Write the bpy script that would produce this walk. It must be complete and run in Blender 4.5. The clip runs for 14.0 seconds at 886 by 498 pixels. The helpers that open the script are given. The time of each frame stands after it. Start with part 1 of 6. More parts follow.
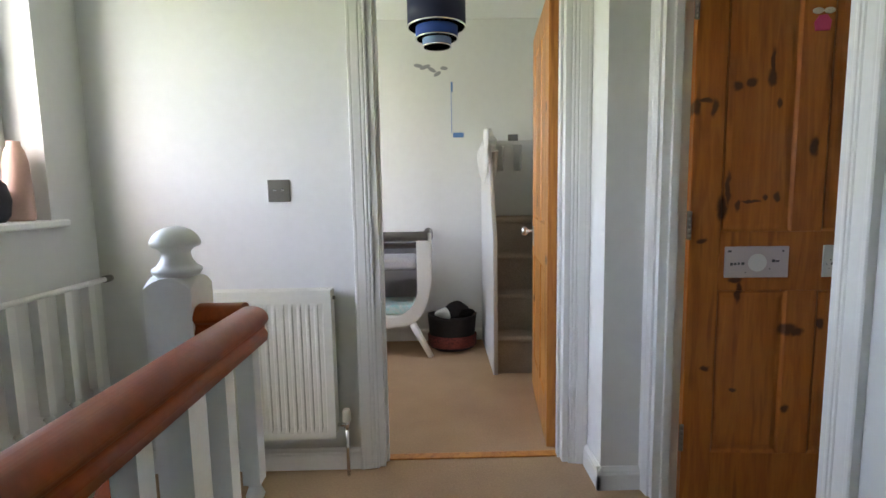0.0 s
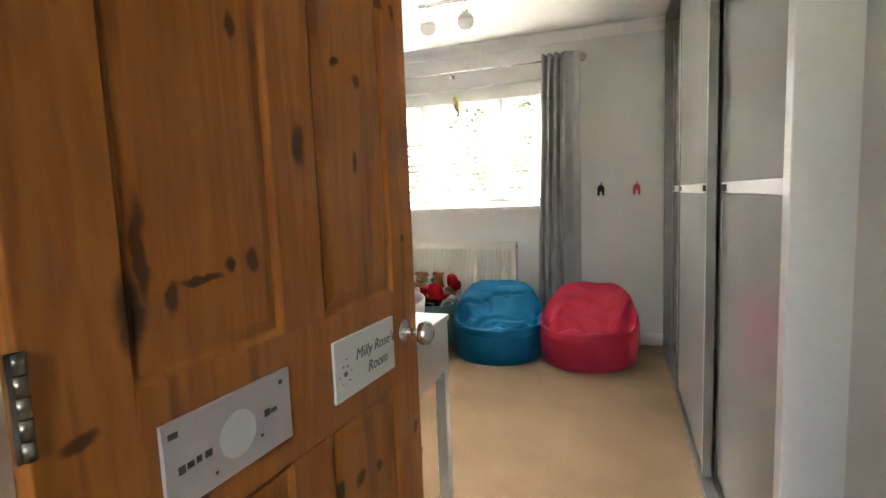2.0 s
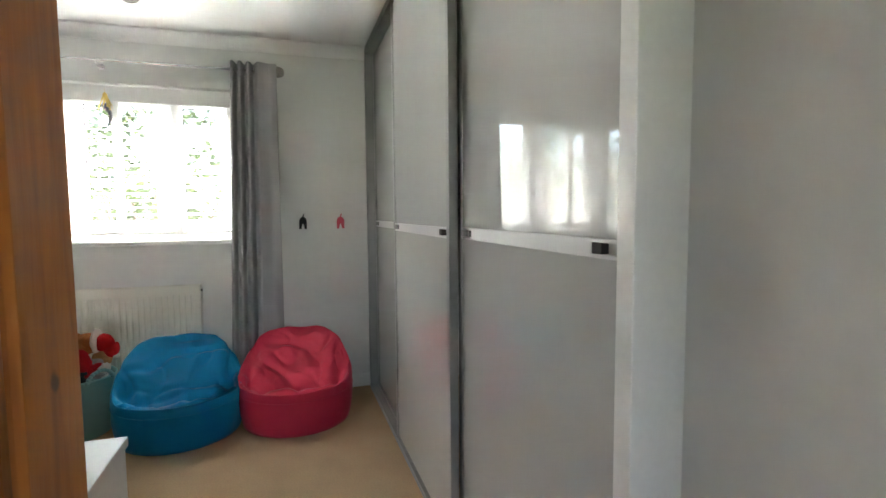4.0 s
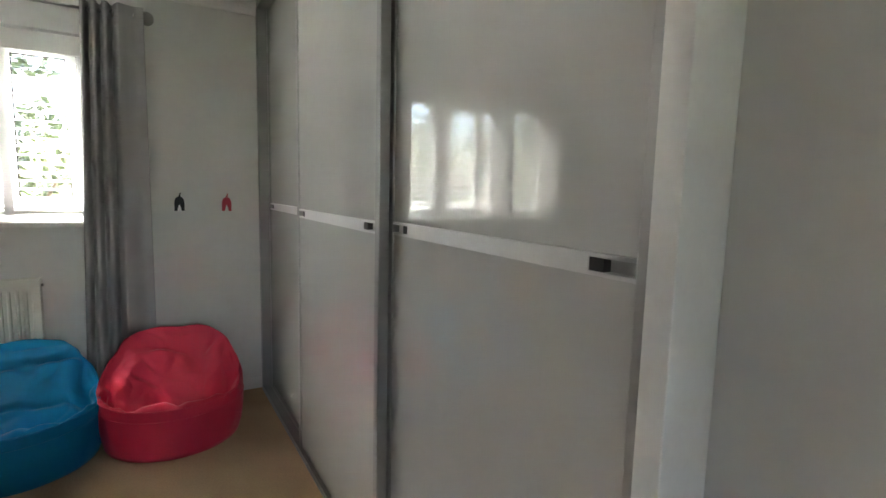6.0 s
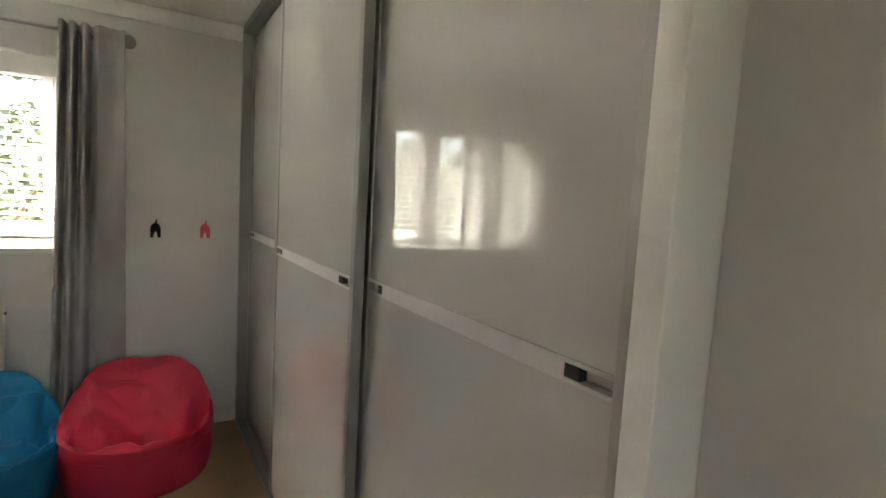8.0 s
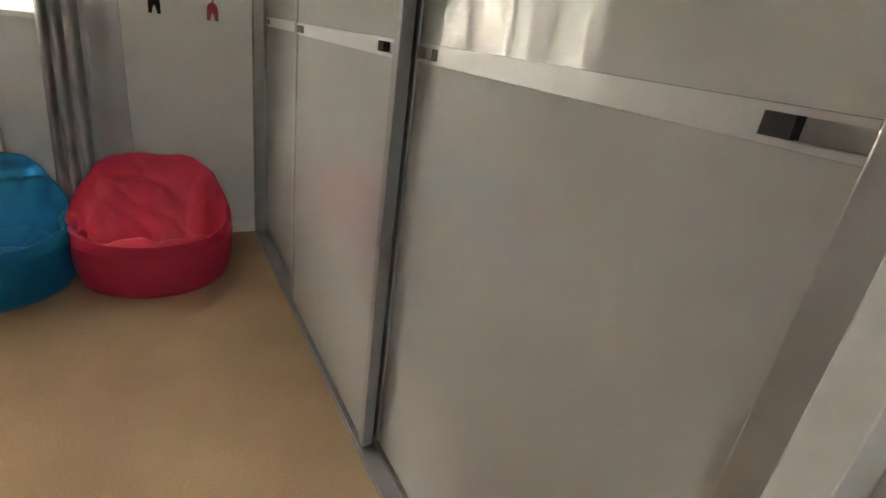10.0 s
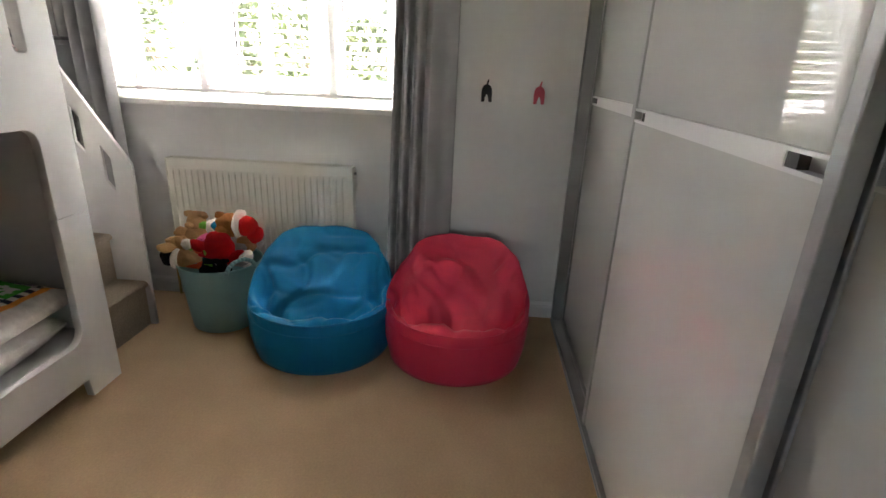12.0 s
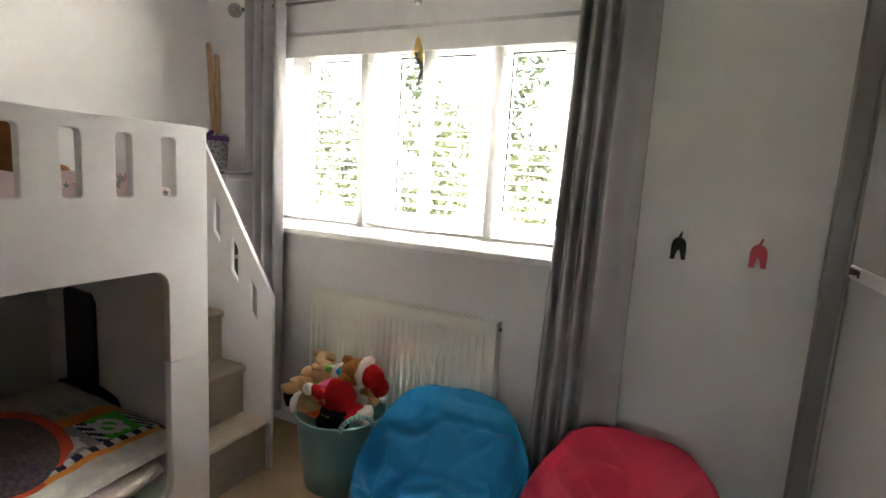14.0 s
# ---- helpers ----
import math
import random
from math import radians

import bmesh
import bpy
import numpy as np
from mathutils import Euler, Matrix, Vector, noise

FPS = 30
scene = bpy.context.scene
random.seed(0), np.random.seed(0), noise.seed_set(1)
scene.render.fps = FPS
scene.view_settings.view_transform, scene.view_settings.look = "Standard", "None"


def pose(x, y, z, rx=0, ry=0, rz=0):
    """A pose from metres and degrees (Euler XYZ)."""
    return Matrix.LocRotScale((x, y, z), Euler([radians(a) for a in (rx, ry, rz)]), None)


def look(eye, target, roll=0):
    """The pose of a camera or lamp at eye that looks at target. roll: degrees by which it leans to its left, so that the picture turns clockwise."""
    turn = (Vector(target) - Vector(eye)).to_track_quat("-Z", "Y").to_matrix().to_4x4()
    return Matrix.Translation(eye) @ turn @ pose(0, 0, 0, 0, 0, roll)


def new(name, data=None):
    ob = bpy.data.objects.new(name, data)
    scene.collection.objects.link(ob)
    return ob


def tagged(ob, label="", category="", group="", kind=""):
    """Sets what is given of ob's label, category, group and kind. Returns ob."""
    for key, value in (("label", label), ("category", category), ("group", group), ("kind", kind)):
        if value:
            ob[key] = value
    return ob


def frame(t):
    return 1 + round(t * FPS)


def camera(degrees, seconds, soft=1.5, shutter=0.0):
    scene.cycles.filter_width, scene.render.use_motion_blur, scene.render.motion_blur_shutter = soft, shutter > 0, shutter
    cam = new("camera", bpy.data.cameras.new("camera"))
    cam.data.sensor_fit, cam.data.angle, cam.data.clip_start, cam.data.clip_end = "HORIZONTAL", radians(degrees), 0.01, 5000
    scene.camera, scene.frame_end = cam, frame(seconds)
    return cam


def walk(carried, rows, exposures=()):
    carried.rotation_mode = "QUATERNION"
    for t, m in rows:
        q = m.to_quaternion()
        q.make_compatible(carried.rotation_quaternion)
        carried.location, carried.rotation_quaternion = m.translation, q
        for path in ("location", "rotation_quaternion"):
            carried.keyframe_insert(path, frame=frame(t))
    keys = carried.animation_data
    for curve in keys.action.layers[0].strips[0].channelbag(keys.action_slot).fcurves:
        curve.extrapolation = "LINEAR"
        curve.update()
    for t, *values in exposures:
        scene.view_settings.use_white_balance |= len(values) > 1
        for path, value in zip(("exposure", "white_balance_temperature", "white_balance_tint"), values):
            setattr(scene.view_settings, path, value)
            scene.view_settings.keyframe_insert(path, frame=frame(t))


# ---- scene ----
cam = camera(83.0, 14.0)
PATH = [
    (0, (1.321, 1.264, 1.16), (1.346, 3.25, 0.933), -1.0),
    (0.5, (1.334, 1.684, 1.168), (1.842, 3.601, 0.905), -2.4),
    (0.7, (1.381, 1.834, 1.178), (2.082, 3.686, 0.902), -2.5),
    (0.8, (1.405, 1.912, 1.18), (2.271, 3.692, 0.892), -2.7),
    (1, (1.451, 2.048, 1.189), (2.617, 3.65, 0.921), -2.3),
    (1.1, (1.475, 2.109, 1.2), (2.779, 3.606, 0.957), -3.2),
    (1.4, (1.587, 2.269, 1.203), (3.157, 3.484, 0.964), -2.7),
    (1.5, (1.636, 2.311, 1.193), (3.261, 3.456, 0.977), -2.8),
    (2, (1.918, 2.479, 1.2), (3.793, 3.143, 0.992), -2.2),
    (2.4, (2.082, 2.583, 1.204), (4.068, 2.723, 1.014), -2.3),
    (2.6, (2.157, 2.637, 1.217), (4.145, 2.568, 1.008), -2.5),
    (4.8, (2.494, 2.718, 1.279), (4.371, 2.048, 1.115), 0.4),
    (5, (2.549, 2.697, 1.284), (4.411, 1.992, 1.101), 0.7),
    (5.5, (2.622, 2.74, 1.31), (4.412, 1.873, 1.096), 0.4),
    (6, (2.657, 2.772, 1.312), (4.368, 1.762, 1.083), 1.4),
    (6.5, (2.672, 2.784, 1.346), (4.378, 1.772, 1.093), 2.8),
    (7, (2.691, 2.778, 1.443), (4.391, 1.748, 1.225), 3.5),
    (7.2, (2.687, 2.772, 1.474), (4.38, 1.721, 1.308), 3.2),
    (9.3, (2.86, 2.618, 1.323), (4.537, 1.652, 0.823), 5.5),
    (9.5, (2.903, 2.62, 1.291), (4.545, 1.659, 0.674), 7.0),
    (10, (2.973, 2.65, 1.227), (4.549, 1.685, 0.462), 8.2),
    (10.5, (2.985, 2.714, 1.224), (4.579, 1.881, 0.35), 6.9),
    (11, (3.097, 2.682, 1.242), (4.862, 2.191, 0.44), 4.9),
    (11.5, (3.248, 2.65, 1.272), (5.11, 2.545, 0.551), 1.9),
    (12, (3.399, 2.634, 1.301), (5.279, 2.75, 0.627), 2.5),
    (12.5, (3.552, 2.658, 1.316), (5.462, 2.875, 0.763), 3.9),
    (13, (3.662, 2.718, 1.357), (5.58, 3.109, 0.945), 2.9),
    (13.5, (3.849, 2.658, 1.389), (5.703, 3.344, 1.09), 3.8),
    (14, (3.924, 2.63, 1.418), (5.721, 3.46, 1.129), 3.4),
]
EXPOSURE = [(0.0, 4.93, 7100, 15), (0.5, 4.92, 7900, 19), (1.0, 5.03, 7700, 16), (1.5, 5.15, 7900, 16), (2.6, 5.28, 7600, 12), (5.0, 4.75, 6900, 11), (6.5, 4.64, 7400, 12), (9.5, 4.58, 8500, 15), (10.5, 5.05, 7900, 15), (11.0, 4.95, 7600, 16), (12.5, 4.68, 7400, 17), (14.0, 4.58, 7600, 17)]
walk(cam, [(t, look(eye, target, roll)) for t, eye, target, roll in PATH], EXPOSURE)

# ---- world and light ----
world = bpy.data.worlds.new("world")
scene.world = world
world.use_nodes = True
wn = world.node_tree.nodes
sky = wn.new("ShaderNodeTexSky")
sky.sky_type, sky.sun_disc = 'NISHITA', False
sky.sun_elevation, sky.sun_rotation = radians(50), radians(180)
sky.dust_density = 3.0
wn["Background"].inputs["Strength"].default_value = 0.13
world.node_tree.links.new(sky.outputs[0], wn["Background"].inputs["Color"])
sun = new("sun", bpy.data.lights.new("sun", 'SUN'))
sun.data.energy, sun.data.angle, sun.data.color = 4.5, radians(3), (1, 0.95, 0.88)
sun.matrix_world = look((3, -18, 24), (3, 3, 0))


def sky_panel(name, m, w, h, watts):
    """An area lamp that stands in for sky light at a window."""
    o = new(name, bpy.data.lights.new(name, 'AREA'))
    o.data.shape, o.data.size, o.data.size_y, o.data.energy, o.data.color = 'RECTANGLE', w, h, watts, (0.93, 0.97, 1.0)
    o.matrix_world = m
    return o


sky_panel("daylight_landing", look((-0.155, 2.405, 1.64), (2, 2.405, 1.64)), 1.25, 1.05, 0.13)
sky_panel("daylight_near_bedroom", look((-0.155, 4.30, 1.575), (2, 4.30, 1.575)), 1.05, 1.2, 0.36)
# added lamp outside, above the line of sight, to brighten the far bedroom
sky_panel("fill_lamp_above_window", look((7.6, 3.8, 3.6), (5.9, 3.8, 1.55)), 2.6, 1.4, 148.0)


# ---- materials ----
def mat(name, base, rough=0.6, metal=0.0, var=0.0, scale=6.0, bump=0.0, bscale=60.0, coat=0.0, spec=0.5, second=None):
    """A surface with broad tonal drift, fine grain in the colour and a fine relief."""
    m = bpy.data.materials.new(name)
    m.use_nodes = True
    nt = m.node_tree
    b = nt.nodes["Principled BSDF"]
    b.inputs["Base Color"].default_value = (*base, 1)
    b.inputs["Roughness"].default_value = rough
    b.inputs["Metallic"].default_value = metal
    b.inputs["Coat Weight"].default_value = coat
    b.inputs["Specular IOR Level"].default_value = spec
    if var or bump:
        tc = nt.nodes.new("ShaderNodeTexCoord")
    if var:
        n1, n2 = nt.nodes.new("ShaderNodeTexNoise"), nt.nodes.new("ShaderNodeTexNoise")
        n1.inputs["Scale"].default_value, n1.inputs["Detail"].default_value = scale * 0.25, 3
        n2.inputs["Scale"].default_value, n2.inputs["Detail"].default_value = scale * 8, 4
        for n in (n1, n2):
            nt.links.new(tc.outputs["Object"], n.inputs["Vector"])
        mx = nt.nodes.new("ShaderNodeMath")
        mx.operation = 'ADD'
        nt.links.new(n1.outputs["Fac"], mx.inputs[0])
        nt.links.new(n2.outputs["Fac"], mx.inputs[1])
        rp = nt.nodes.new("ShaderNodeMapRange")
        rp.inputs["From Min"].default_value, rp.inputs["From Max"].default_value = 0.7, 1.3
        nt.links.new(mx.outputs[0], rp.inputs["Value"])
        mix = nt.nodes.new("ShaderNodeMix")
        mix.data_type = 'RGBA'
        lo = second or tuple(c * (1 - var) for c in base)
        mix.inputs["A"].default_value = (*lo, 1)
        mix.inputs["B"].default_value = (*(min(1, c * (1 + (0 if second else var * 0.5))) for c in base), 1)
        nt.links.new(rp.outputs[0], mix.inputs["Factor"])
        nt.links.new(mix.outputs["Result"], b.inputs["Base Color"])
    if bump:
        nb = nt.nodes.new("ShaderNodeTexNoise")
        nb.inputs["Scale"].default_value, nb.inputs["Detail"].default_value = bscale, 4
        nt.links.new(tc.outputs["Object"], nb.inputs["Vector"])
        bp = nt.nodes.new("ShaderNodeBump")
        bp.inputs["Strength"].default_value, bp.inputs["Distance"].default_value = bump, 0.01
        nt.links.new(nb.outputs["Fac"], bp.inputs["Height"])
        nt.links.new(bp.outputs[0], b.inputs["Normal"])
    return m


def pine(name, knots=(), vertical=True, tone=(1, 1, 1)):
    """Varnished orange pine: long grain lines, fine fibre and dark oval knots (x, z, half width, half height)."""
    m = bpy.data.materials.new(name)
    m.use_nodes = True
    nt = m.node_tree
    N, L = nt.nodes.new, nt.links.new
    b = nt.nodes["Principled BSDF"]
    tc, mp = N("ShaderNodeTexCoord"), N("ShaderNodeMapping")
    mp.inputs["Scale"].default_value = (9, 9, 0.9) if vertical else (0.9, 9, 9)
    L(tc.outputs["Object"], mp.inputs["Vector"])
    info = N("ShaderNodeObjectInfo")
    off = N("ShaderNodeVectorMath")
    off.operation = 'ADD'
    sc = N("ShaderNodeMath")
    sc.operation = 'MULTIPLY'
    sc.inputs[1].default_value = 40
    L(info.outputs["Random"], sc.inputs[0])
    L(mp.outputs[0], off.inputs[0])
    L(sc.outputs[0], off.inputs[1])
    broad, fine = N("ShaderNodeTexNoise"), N("ShaderNodeTexNoise")
    broad.inputs["Scale"].default_value, broad.inputs["Detail"].default_value, broad.inputs["Distortion"].default_value = 1.3, 3, 0.6
    fine.inputs["Scale"].default_value, fine.inputs["Detail"].default_value = 15, 6
    L(off.outputs[0], broad.inputs["Vector"])
    L(off.outputs[0], fine.inputs["Vector"])
    wave = N("ShaderNodeMath")
    wave.operation = 'MULTIPLY'
    wave.inputs[1].default_value = 26
    L(broad.outputs["Fac"], wave.inputs[0])
    sn = N("ShaderNodeMath")
    sn.operation = 'SINE'
    L(wave.outputs[0], sn.inputs[0])
    r1 = N("ShaderNodeMapRange")
    r1.inputs["From Min"].default_value, r1.inputs["From Max"].default_value = -1, 1
    L(sn.outputs[0], r1.inputs["Value"])
    ramp = N("ShaderNodeValToRGB")
    e = ramp.color_ramp.elements
    e[0].position, e[0].color = 0.0, (0.225 * tone[0], 0.057 * tone[1], 0.009 * tone[2], 1)
    e[1].position, e[1].color = 1.0, (0.49 * tone[0], 0.160 * tone[1], 0.024 * tone[2], 1)
    mid = e.new(0.35)
    mid.color = (0.365 * tone[0], 0.105 * tone[1], 0.014 * tone[2], 1)
    add = N("ShaderNodeMath")
    add.operation = 'MULTIPLY_ADD'
    add.inputs[1].default_value = 0.45
    half = N("ShaderNodeMath")
    half.operation = 'MULTIPLY'
    half.inputs[1].default_value = 0.75
    L(fine.outputs["Fac"], half.inputs[0])
    L(r1.outputs[0], add.inputs[0])
    L(half.outputs[0], add.inputs[2])
    L(add.outputs[0], ramp.inputs["Fac"])
    streak = N("ShaderNodeTexNoise")
    streak.inputs["Scale"].default_value, streak.inputs["Detail"].default_value = 3.2, 2
    L(off.outputs[0], streak.inputs["Vector"])
    srange = N("ShaderNodeMapRange")
    srange.interpolation_type = 'SMOOTHSTEP'
    srange.inputs["From Min"].default_value, srange.inputs["From Max"].default_value = 0.58, 0.72
    srange.inputs["To Max"].default_value = 0.55
    L(streak.outputs["Fac"], srange.inputs["Value"])
    dark = N("ShaderNodeMix")
    dark.data_type = 'RGBA'
    dark.inputs["B"].default_value = (0.20, 0.052, 0.009, 1)
    L(srange.outputs[0], dark.inputs["Factor"])
    L(ramp.outputs["Color"], dark.inputs["A"])
    colour = dark.outputs["Result"]
    last = None
    warp = N("ShaderNodeTexNoise")
    warp.inputs["Scale"].default_value = 22
    L(tc.outputs["Object"], warp.inputs["Vector"])
    wsub = N("ShaderNodeVectorMath")
    wsub.operation = 'MULTIPLY_ADD'
    wsub.inputs[1].default_value, wsub.inputs[2].default_value = (0.03, 0, 0.03), (-0.015, 0, -0.015)
    L(warp.outputs["Color"], wsub.inputs[0])
    moved = N("ShaderNodeVectorMath")
    moved.operation = 'ADD'
    L(tc.outputs["Object"], moved.inputs[0])
    L(wsub.outputs[0], moved.inputs[1])
    for kx, kz, rx, rz in knots:
        s, q, ln = N("ShaderNodeVectorMath"), N("ShaderNodeVectorMath"), N("ShaderNodeVectorMath")
        s.operation, q.operation, ln.operation = 'SUBTRACT', 'MULTIPLY', 'LENGTH'
        s.inputs[1].default_value, q.inputs[1].default_value = (kx, 0, kz), (0.95 / rx, 0, 0.95 / rz)
        L(moved.outputs[0], s.inputs[0])
        L(s.outputs[0], q.inputs[0])
        L(q.outputs[0], ln.inputs[0])
        mr = N("ShaderNodeMapRange")
        mr.interpolation_type = 'SMOOTHSTEP'
        mr.inputs["From Min"].default_value, mr.inputs["From Max"].default_value = 1.4, 0.6
        L(ln.outputs["Value"], mr.inputs["Value"])
        if last is None:
            last = mr.outputs[0]
        else:
            mxx = N("ShaderNodeMath")
            mxx.operation = 'MAXIMUM'
            L(last, mxx.inputs[0])
            L(mr.outputs[0], mxx.inputs[1])
            last = mxx.outputs[0]
    if last is not None:
        mix = N("ShaderNodeMix")
        mix.data_type = 'RGBA'
        mix.inputs["B"].default_value = (0.06, 0.016, 0.005, 1)
        fac = N("ShaderNodeMath")
        fac.operation = 'MULTIPLY'
        fac.inputs[1].default_value = 0.93
        L(last, fac.inputs[0])
        L(fac.outputs[0], mix.inputs["Factor"])
        L(colour, mix.inputs["A"])
        colour = mix.outputs["Result"]
    L(colour, b.inputs["Base Color"])
    b.inputs["Roughness"].default_value = 0.42
    b.inputs["Coat Weight"].default_value = 0.15
    b.inputs["Coat Roughness"].default_value = 0.3
    bp = N("ShaderNodeBump")
    bp.inputs["Strength"].default_value, bp.inputs["Distance"].default_value = 0.12, 0.004
    L(fine.outputs["Fac"], bp.inputs["Height"])
    L(bp.outputs[0], b.inputs["Normal"])
    return m


WALL = mat("wall_paint", (0.72, 0.72, 0.705), 0.75, var=0.03, scale=3, bump=0.06, bscale=220)
CEIL = mat("ceiling_paint", (0.82, 0.82, 0.81), 0.85, var=0.03, scale=5, bump=0.35, bscale=45)
GLOSS = mat("white_gloss_paint", (0.8, 0.8, 0.78), 0.28, var=0.04, scale=8, bump=0.03, bscale=90)
CARPET = mat("beige_carpet", (0.55, 0.375, 0.232), 0.95, var=0.13, scale=14, bump=0.9, bscale=420, spec=0.1)
STAIRC = mat("beige_stair_carpet", (0.50, 0.405, 0.315), 0.95, var=0.25, scale=16, bump=0.9, bscale=420, spec=0.1)
PLASTIC = mat("white_upvc", (0.8, 0.81, 0.82), 0.3, var=0.02, scale=5)
BUNK = mat("white_lacquered_board", (0.62, 0.615, 0.60), 0.38, var=0.03, scale=4, bump=0.02, bscale=120)
RAD = mat("radiator_enamel", (0.76, 0.75, 0.67), 0.35, var=0.03, scale=6)
CHROME = mat("chrome", (0.75, 0.75, 0.76), 0.12, metal=1.0)
STEEL = mat("brushed_steel", (0.25, 0.245, 0.23), 0.3, metal=1.0, var=0.1, scale=30)
ALU = mat("satin_aluminium", (0.60, 0.60, 0.60), 0.38, metal=0.25, var=0.04, scale=20)
STILE = mat("grey_anodised_stile", (0.30, 0.30, 0.30), 0.42, metal=0.3, var=0.05, scale=20)
POLISHED = mat("polished_aluminium", (0.47, 0.47, 0.46), 0.3, metal=0.35, var=0.03, scale=20)
BLACK = mat("black_plastic", (0.008, 0.008, 0.009), 0.6, var=0.2, scale=30, spec=0.2)
# near-black that paints in the shade of gaps, holes and slots
DARK = mat("gap_shade", (0.03, 0.03, 0.032), 0.7)
GLOSSDOOR = mat("glossy_grey_white_glass", (0.53, 0.535, 0.52), 0.0, var=0.012, scale=1.5, coat=0.08)
BRASS = mat("dull_brass", (0.5, 0.36, 0.16), 0.35, metal=1.0, var=0.15, scale=40)
MAHOG = mat("red_varnished_handrail", (0.28, 0.055, 0.011), 0.28, var=0.22, scale=12, spec=0.25, bump=0.03, bscale=60)
CURT = mat("grey_curtain_cloth", (0.36, 0.355, 0.36), 0.85, var=0.06, scale=25, bump=0.25, bscale=500, spec=0.2)
BLUE = mat("turquoise_blue_nylon", (0.001, 0.20, 0.40), 0.38, var=0.06, scale=20, bump=0.08, bscale=500, spec=0.10)
RED = mat("raspberry_pink_nylon", (0.66, 0.045, 0.088), 0.40, var=0.06, scale=20, bump=0.08, bscale=500, spec=0.14)
TUBM = mat("pale_aqua_plastic", (0.22, 0.43, 0.43), 0.45, var=0.05, scale=8)
PLUSH = mat("tan_plush", (0.50, 0.30, 0.15), 0.95, var=0.3, scale=30, bump=1.0, bscale=160, spec=0.1)
BROWNP = mat("golden_brown_plush", (0.36, 0.15, 0.045), 0.95, var=0.3, scale=30, bump=1.0, bscale=160, spec=0.1)
REDP = mat("red_plush", (0.50, 0.014, 0.016), 0.95, var=0.2, scale=30, bump=1.0, bscale=160, spec=0.1)
WHITEP = mat("white_plush", (0.72, 0.69, 0.64), 0.95, var=0.12, scale=30, bump=1.0, bscale=160, spec=0.1)
BLACKP = mat("black_plush", (0.012, 0.011, 0.012), 0.95, var=0.2, scale=30, bump=1.0, bscale=160, spec=0.1)
GREENP = mat("lime_plush", (0.20, 0.55, 0.09), 0.95, var=0.2, scale=30, bump=1.0, bscale=160, spec=0.1)
ORANGEP = mat("coral_orange_plush", (0.75, 0.12, 0.05), 0.95, var=0.2, scale=30, bump=1.0, bscale=160, spec=0.1)
PINKP = mat("bright_pink_plush", (0.75, 0.14, 0.30), 0.95, var=0.2, scale=30, bump=1.0, bscale=160, spec=0.1)
GREYP = mat("grey_plush", (0.36, 0.35, 0.34), 0.95, var=0.2, scale=30, bump=1.0, bscale=160, spec=0.1)
WOODL = mat("light_beech", (0.50, 0.30, 0.15), 0.5, var=0.15, scale=20)
FABG = mat("grey_mesh_cloth", (0.19, 0.185, 0.195), 0.8, var=0.15, scale=30, bump=0.2, bscale=400)
FABW = mat("white_bed_linen", (0.72, 0.71, 0.69), 0.9, var=0.08, scale=8, bump=0.35, bscale=30)
PINKB = mat("pale_pink_bed_linen", (0.70, 0.54, 0.52), 0.9, var=0.06, scale=8, bump=0.3, bscale=30)
SHEETG = mat("grey_print_bed_linen", (0.52, 0.50, 0.46), 0.9, var=0.28, scale=4, bump=0.3, bscale=25)
ORANGEB = mat("orange_bed_linen", (0.78, 0.30, 0.05), 0.9, var=0.1, scale=10, bump=0.25, bscale=30)
GREENB = mat("green_bed_linen", (0.06, 0.42, 0.06), 0.9, var=0.1, scale=10)
BLUEB = mat("blue_bed_linen", (0.02, 0.20, 0.52), 0.9, var=0.1, scale=10)
NAVY = mat("navy_shade_cloth", (0.008, 0.014, 0.055), 0.7, var=0.2, scale=30)
MIDBLUE = mat("blue_shade_cloth", (0.015, 0.07, 0.34), 0.7, var=0.2, scale=30)
PALEBLUE = mat("pale_blue_shade_cloth", (0.22, 0.36, 0.62), 0.7, var=0.1, scale=30)
SIGNP = mat("lilac_sign_card", (0.56, 0.49, 0.50), 0.45, var=0.04, scale=20)
SIGNW = mat("white_sign_card", (0.74, 0.74, 0.72), 0.45, var=0.05, scale=20)
INK = mat("dark_grey_ink", (0.10, 0.10, 0.11), 0.6)
BLUSH = mat("blush_glazed_pottery", (0.50, 0.31, 0.25), 0.4, var=0.06, scale=12)
CHARC = mat("charcoal_pottery", (0.03, 0.032, 0.04), 0.45, var=0.1, scale=12)
BAGB = mat("black_bag_cloth", (0.014, 0.013, 0.016), 0.85, var=0.3, scale=25, bump=0.4, bscale=90)
BAGR = mat("dark_red_print_cloth", (0.26, 0.05, 0.04), 0.85, var=0.6, scale=10, second=(0.012, 0.010, 0.012))
LEAF = mat("tree_leaf", (0.115, 0.14, 0.085), 0.5, var=0.3, scale=3)
BARK = mat("bark", (0.09, 0.065, 0.045), 0.9, var=0.4, scale=8, bump=0.8, bscale=20)
GRASS = mat("lawn", (0.07, 0.11, 0.03), 0.95, var=0.4, scale=1)
BRICK = mat("red_brick", (0.33, 0.15, 0.09), 0.85, var=0.3, scale=6)
PURPLE = mat("purple_ribbon", (0.10, 0.02, 0.16), 0.5)
YELLOWH = mat("yellow_yarn", (0.75, 0.56, 0.16), 0.85, var=0.3, scale=80)
GREYT = mat("grey_tail_cloth", (0.16, 0.16, 0.18), 0.5, var=0.3, scale=60)
PRINT = mat("black_and_white_print", (0.60, 0.60, 0.60), 0.6, second=(0.03, 0.03, 0.03), var=0.5, scale=9)
